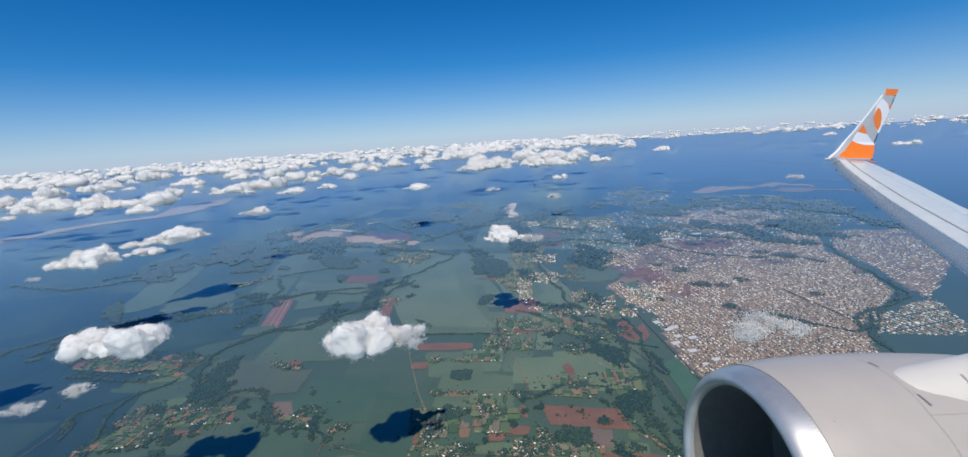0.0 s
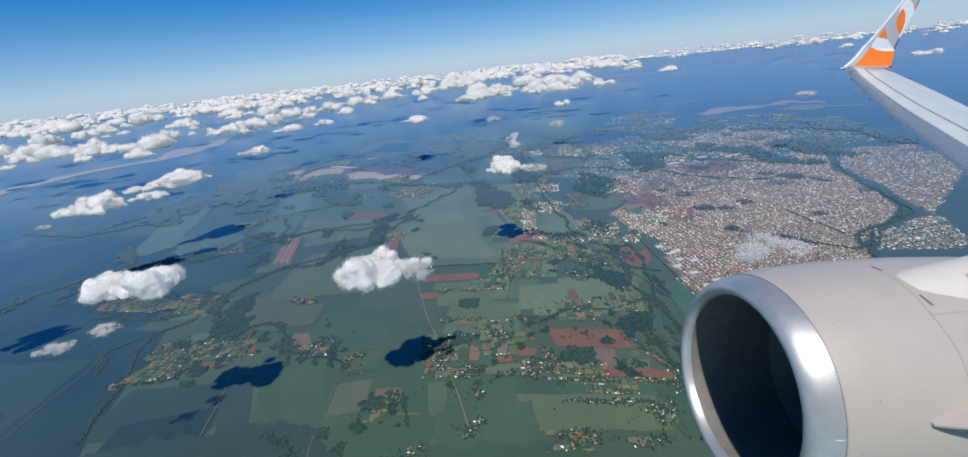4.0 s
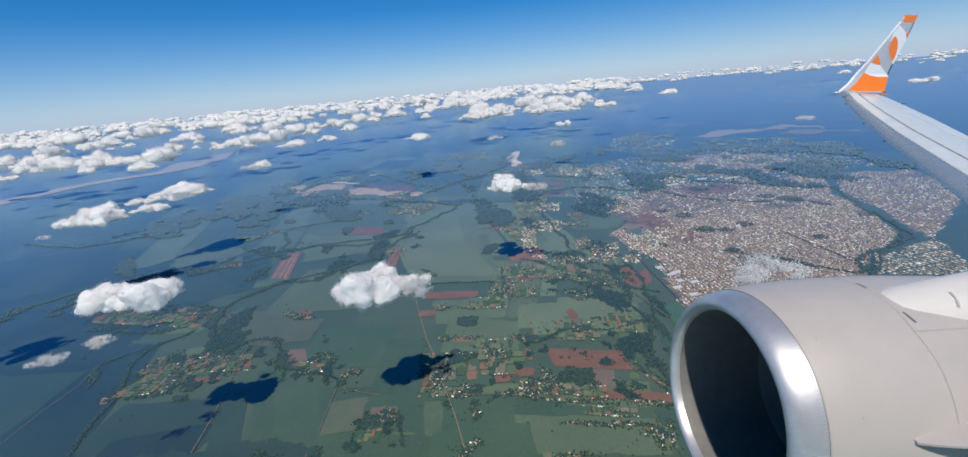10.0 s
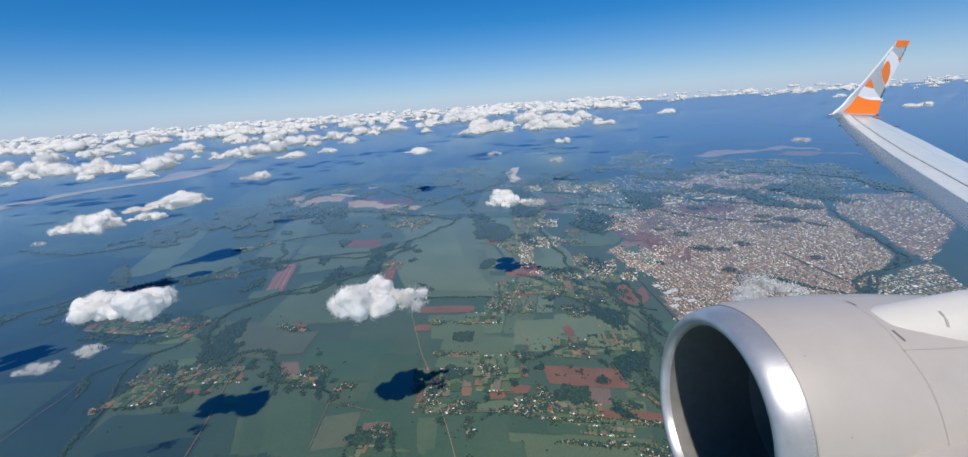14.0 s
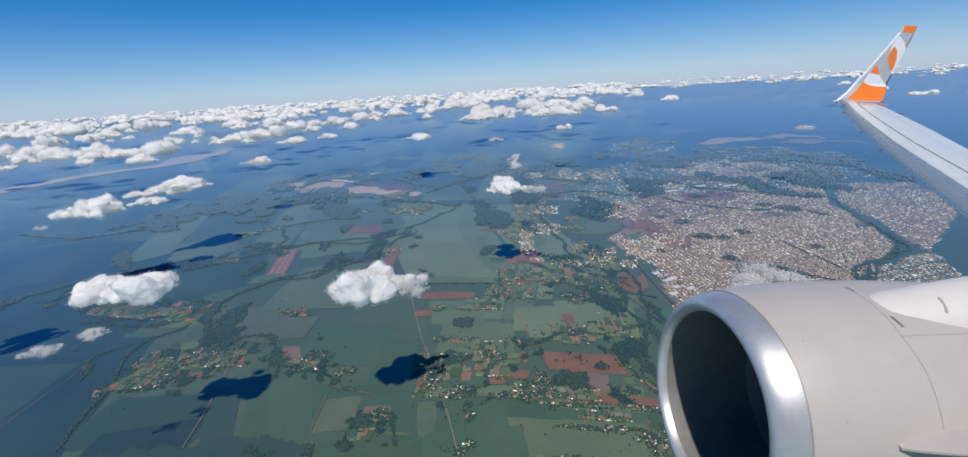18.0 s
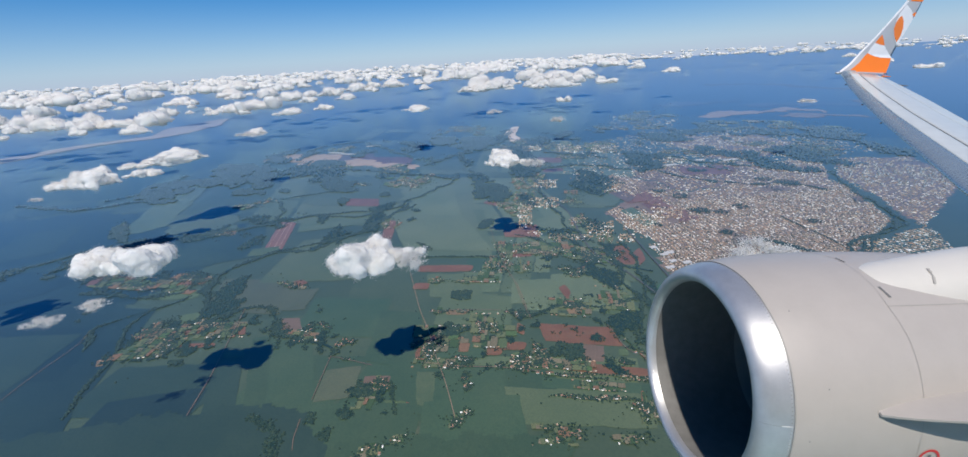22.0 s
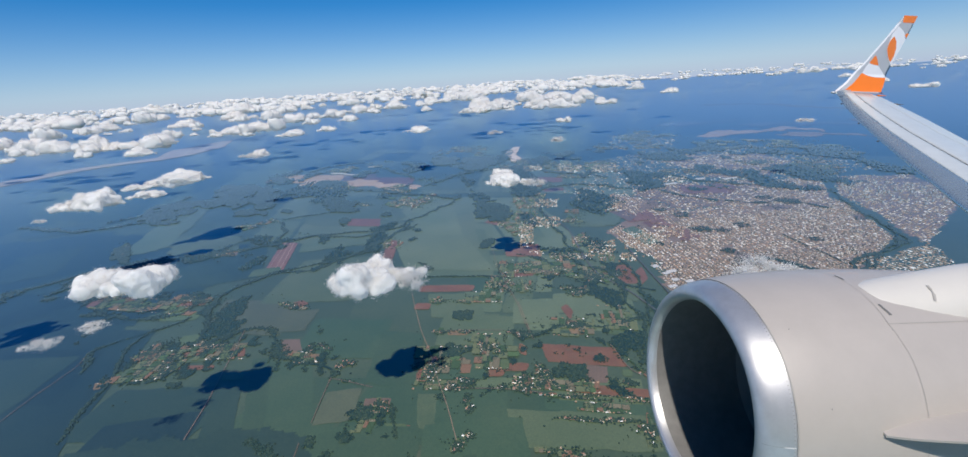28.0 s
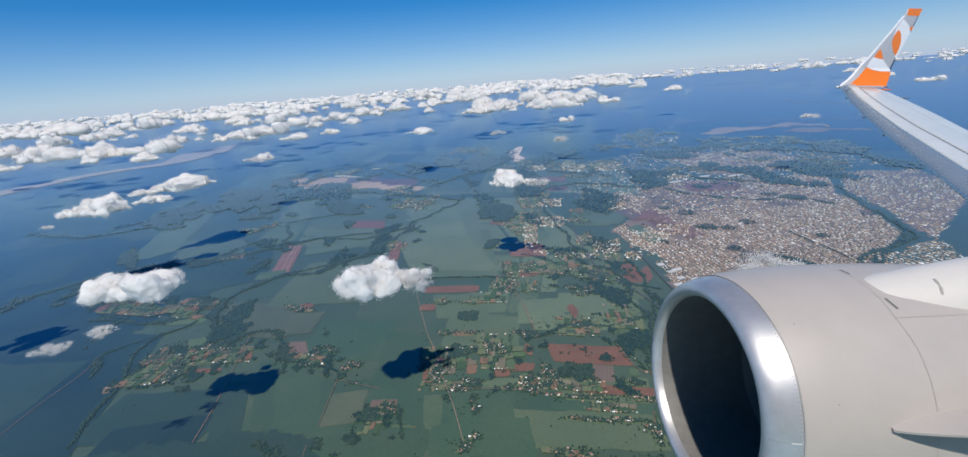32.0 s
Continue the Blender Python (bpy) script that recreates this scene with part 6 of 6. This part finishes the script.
def wing_part(name, u0, u1, material, y0=.2, y1=15.3, label="", drop=0.0, parent=None):
    """A chordwise slice of the wing, upper and lower skin, closed at its ends."""
    bm = bmesh.new()
    us = [u0 + (u1 - u0) * (i / 9) ** (1.8 if u0 == 0 else 1) for i in range(10)]
    prev = None
    for y in np.linspace(y0, y1, 40):
        lx, lz, tx, tz = section(y)
        c = tx - lx
        ring = [bm.verts.new((lx + c * u, y, lz + (tz - lz) * u + c * foil(u, True) - drop)) for u in us[::-1]]
        ring += [bm.verts.new((lx + c * u, y, lz + (tz - lz) * u + c * foil(u, False) + drop)) for u in us[(1 if u0 == 0 else 0):]]
        if prev:
            for i in range(len(ring)):
                j = (i + 1) % len(ring)
                bm.faces.new((prev[i], prev[j], ring[j], ring[i]))
        else:
            bm.faces.new(ring)
        prev = ring
    bm.faces.new(prev[::-1])
    bmesh.ops.recalc_face_normals(bm, faces=bm.faces[:])
    ob = part(name, bm, material, parent or airliner, label)
    ob.data.polygons.foreach_set("use_smooth", [len(p.vertices) == 4 for p in ob.data.polygons])
    return ob


bm = bmesh.new()
rings = [[bm.verts.new((x, -2.35 + 1.88 * math.cos(2 * math.pi * k / 64), -.75 + 2.0 * math.sin(2 * math.pi * k / 64))) for k in range(64)] for x in range(-9, 24, 2)]
for A, B in zip(rings, rings[1:]):
    for k in range(64):
        bm.faces.new((A[k], A[(k + 1) % 64], B[(k + 1) % 64], B[k]))
bm.faces.new(rings[0])
bm.faces.new(rings[-1])
bmesh.ops.recalc_face_normals(bm, faces=bm.faces[:])
smooth(part("fuselage", bm, M_WHITE, airliner, "plain white fuselage side"))
wing = wing_part("wing", .152, .317, M_WING, y0=-1.8, label="pale grey wing skin")
wing_part("spoiler_panel", .335, .7015, M_WING, y0=-1.8, y1=15.0, label="pale grey upper wing panel")
wing_part("slat", 0, .148, M_SLAT, y1=14.9, label="bare metal leading-edge slat")
wing_part("wing_tip_edge", 0, .149, M_SLAT, y0=14.905, label="bare metal leading edge near the tip")
wing_part("aileron", .703, 1.0, M_WING, y0=10.2, y1=15.1, label="pale grey aileron")
wing_part("flap", .703, 1.0, M_WING, y0=-1.8, y1=10.18, label="pale grey trailing flap")
wing_part("spar_gap", .14, .72, M_GAP, y1=14.9, drop=.008, parent=wing)


# small dark studs along the leading edge
for y in (14.45, 12.7, 11.2):
    lx, lz, _, _ = section(y)
    v = BALL1[0] * (.045, .02, .022) + (lx + .0, y, lz - .05)
    part("edge_stud", bmesh.new(), M_SEAM, wing, "small dark stud on the leading edge").data = raw_mesh("edge_stud", v, BALL1[1], M_SEAM)


# winglet: sections from the wing's tip, curving up and back
LET_FRONT = ([0, .06, .131, .25, .398, .683, 1.0], [13.52, 13.83, 14.13, 14.46, 14.80, 15.334, 15.89])
LET_REAR = ([0, .03, .10, .16, .231, .379, .558, .719, .909, 1.0], [15.40, 15.44, 15.59, 15.67, 15.745, 15.858, 16.025, 16.177, 16.328, 16.41])


def let(v):
    """Front edge, rear edge, distance out and height of the winglet at v, 0 at its foot and 1 at its top."""
    z = 0.06 + 2.62 * v
    y = 15.3 + .42 * (v / .25 if v < .25 else 1) ** .55 + .12 * v
    return float(np.interp(v, *LET_FRONT)), float(np.interp(v, *LET_REAR)), y, z


def edge(*pairs):
    """A share of the chord that runs through (height, share) pairs."""
    vs, us = zip(*pairs)
    return lambda v: float(np.interp(v, vs, us))


def winglet_grid(name, u0, u1, v0, v1, material, lift=0.0, both=False, label="", parent=None, n=24):
    """A sheet on the winglet between the given shares of chord and height; u0 and u1 may depend on v."""
    bm = bmesh.new()
    prev = None
    for i in range(n + 1):
        v = v0 + (v1 - v0) * i / n
        f, r, y, z = let(v)
        a, b = (u0(v) if callable(u0) else u0), (u1(v) if callable(u1) else u1)
        ring = []
        for k in range(13):
            u = a + (b - a) * k / 12
            thick = .035 * (1 - .5 * v) * math.sin(math.pi * min(1, max(0, u)) ** .6)
            ring.append(bm.verts.new((f + (r - f) * u, y - thick - lift, z)))
        if both:
            for k in range(11, 0, -1):
                u = a + (b - a) * k / 12
                thick = .035 * (1 - .5 * v) * math.sin(math.pi * u ** .6)
                ring.append(bm.verts.new((f + (r - f) * u, y + thick, z)))
        if prev:
            m = len(ring)
            for k in range(m if both else m - 1):
                bm.faces.new((prev[k], prev[(k + 1) % m], ring[(k + 1) % m], ring[k]))
        elif both:
            bm.faces.new(ring)
        prev = ring
    if both:
        bm.faces.new(prev[::-1])
    bmesh.ops.recalc_face_normals(bm, faces=bm.faces[:])
    return smooth(part(name, bm, material, parent or airliner, label))


winglet = winglet_grid("winglet", 0, 1, 0, 1, M_GREY, both=True, label="upswept grey winglet with orange and white paint", n=40)
winglet_grid("painted_band", edge((0, .17), (.15, .20), (.262, .222)), 1, 0, .212, M_ORANGE, .004, label="orange paint", parent=winglet)
winglet_grid("painted_band", edge((.212, .21), (.262, .224)), edge((.212, .66), (.23, .454), (.262, .235)), .212, .262, M_ORANGE, .004, label="orange paint", parent=winglet)
winglet_grid("painted_tip", edge((.912, .26), (.925, .20), (1, .0)), 1, .912, 1, M_ORANGE, .004, label="orange paint", parent=winglet)
winglet_grid("front_edge", 0, edge((0, .03), (.03, .06), (.131, .055), (.4, .055), (.68, .075), (.92, .14), (1, .16)), 0, .912, M_WHITE, .005, label="white front edge", parent=winglet)
winglet_grid("painted_wedge", edge((.213, .68), (.23, .46), (.264, .225), (.33, .175), (.391, .155)), edge((.213, .99), (.23, .99), (.293, .802), (.364, .563), (.372, .40), (.391, .17)),
             .213, .391, M_WHITE, .004, label="white paint", parent=winglet)
winglet_grid("painted_corner", edge((.366, .545), (.373, .37), (.394, .165), (.49, .165)), edge((.366, .56), (.435, .374), (.49, .20)), .367, .49, M_ORANGE, .004, label="orange paint",
             parent=winglet)
winglet_grid("painted_crescent", edge((.378, .97), (.409, .883), (.48, .675), (.574, .425), (.67, .285), (.765, .155), (.813, .165), (.869, .15)),
             edge((.378, 1), (.70, 1), (.733, .937), (.78, .79), (.817, .571), (.869, .17)), .378, .869, M_WHITE, .004, label="white paint", parent=winglet)
winglet_grid("painted_lens", edge((.417, .885), (.48, .687), (.574, .436), (.62, .36), (.67, .303), (.71, .30), (.735, .33)),
             edge((.417, .895), (.45, .91), (.499, .897), (.587, .809), (.673, .617), (.71, .47), (.735, .345)), .417, .735, M_ORANGE, .008, label="orange paint", parent=winglet)
winglet_grid("painted_corner", edge((.726, .99), (.756, .83), (.78, .87)), 1, .726, .782, M_ORANGE, .008, label="orange paint", parent=winglet)

# cone at the trailing tip and static wicks
for u, (x, y, z) in enumerate(((15.25, 15.3, .0), (14.95, 14.3, -.26))):
    bm = bmesh.new()
    bmesh.ops.create_cone(bm, cap_ends=True, segments=12, radius1=.035, radius2=.008, depth=.35, matrix=pose(x + .12, y, z, 0, 90, 0))
    part("tip_cone" if not u else "static_wick", bm, M_ORANGE if not u else M_SEAM, airliner)
bm = bmesh.new()
bmesh.ops.create_icosphere(bm, subdivisions=2, radius=.06, matrix=pose(13.55, 15.33, .06) @ Matrix.Diagonal((2, 1, .8, 1)))
part("navigation_light", bm, M_LIP, airliner, "small glass navigation light")
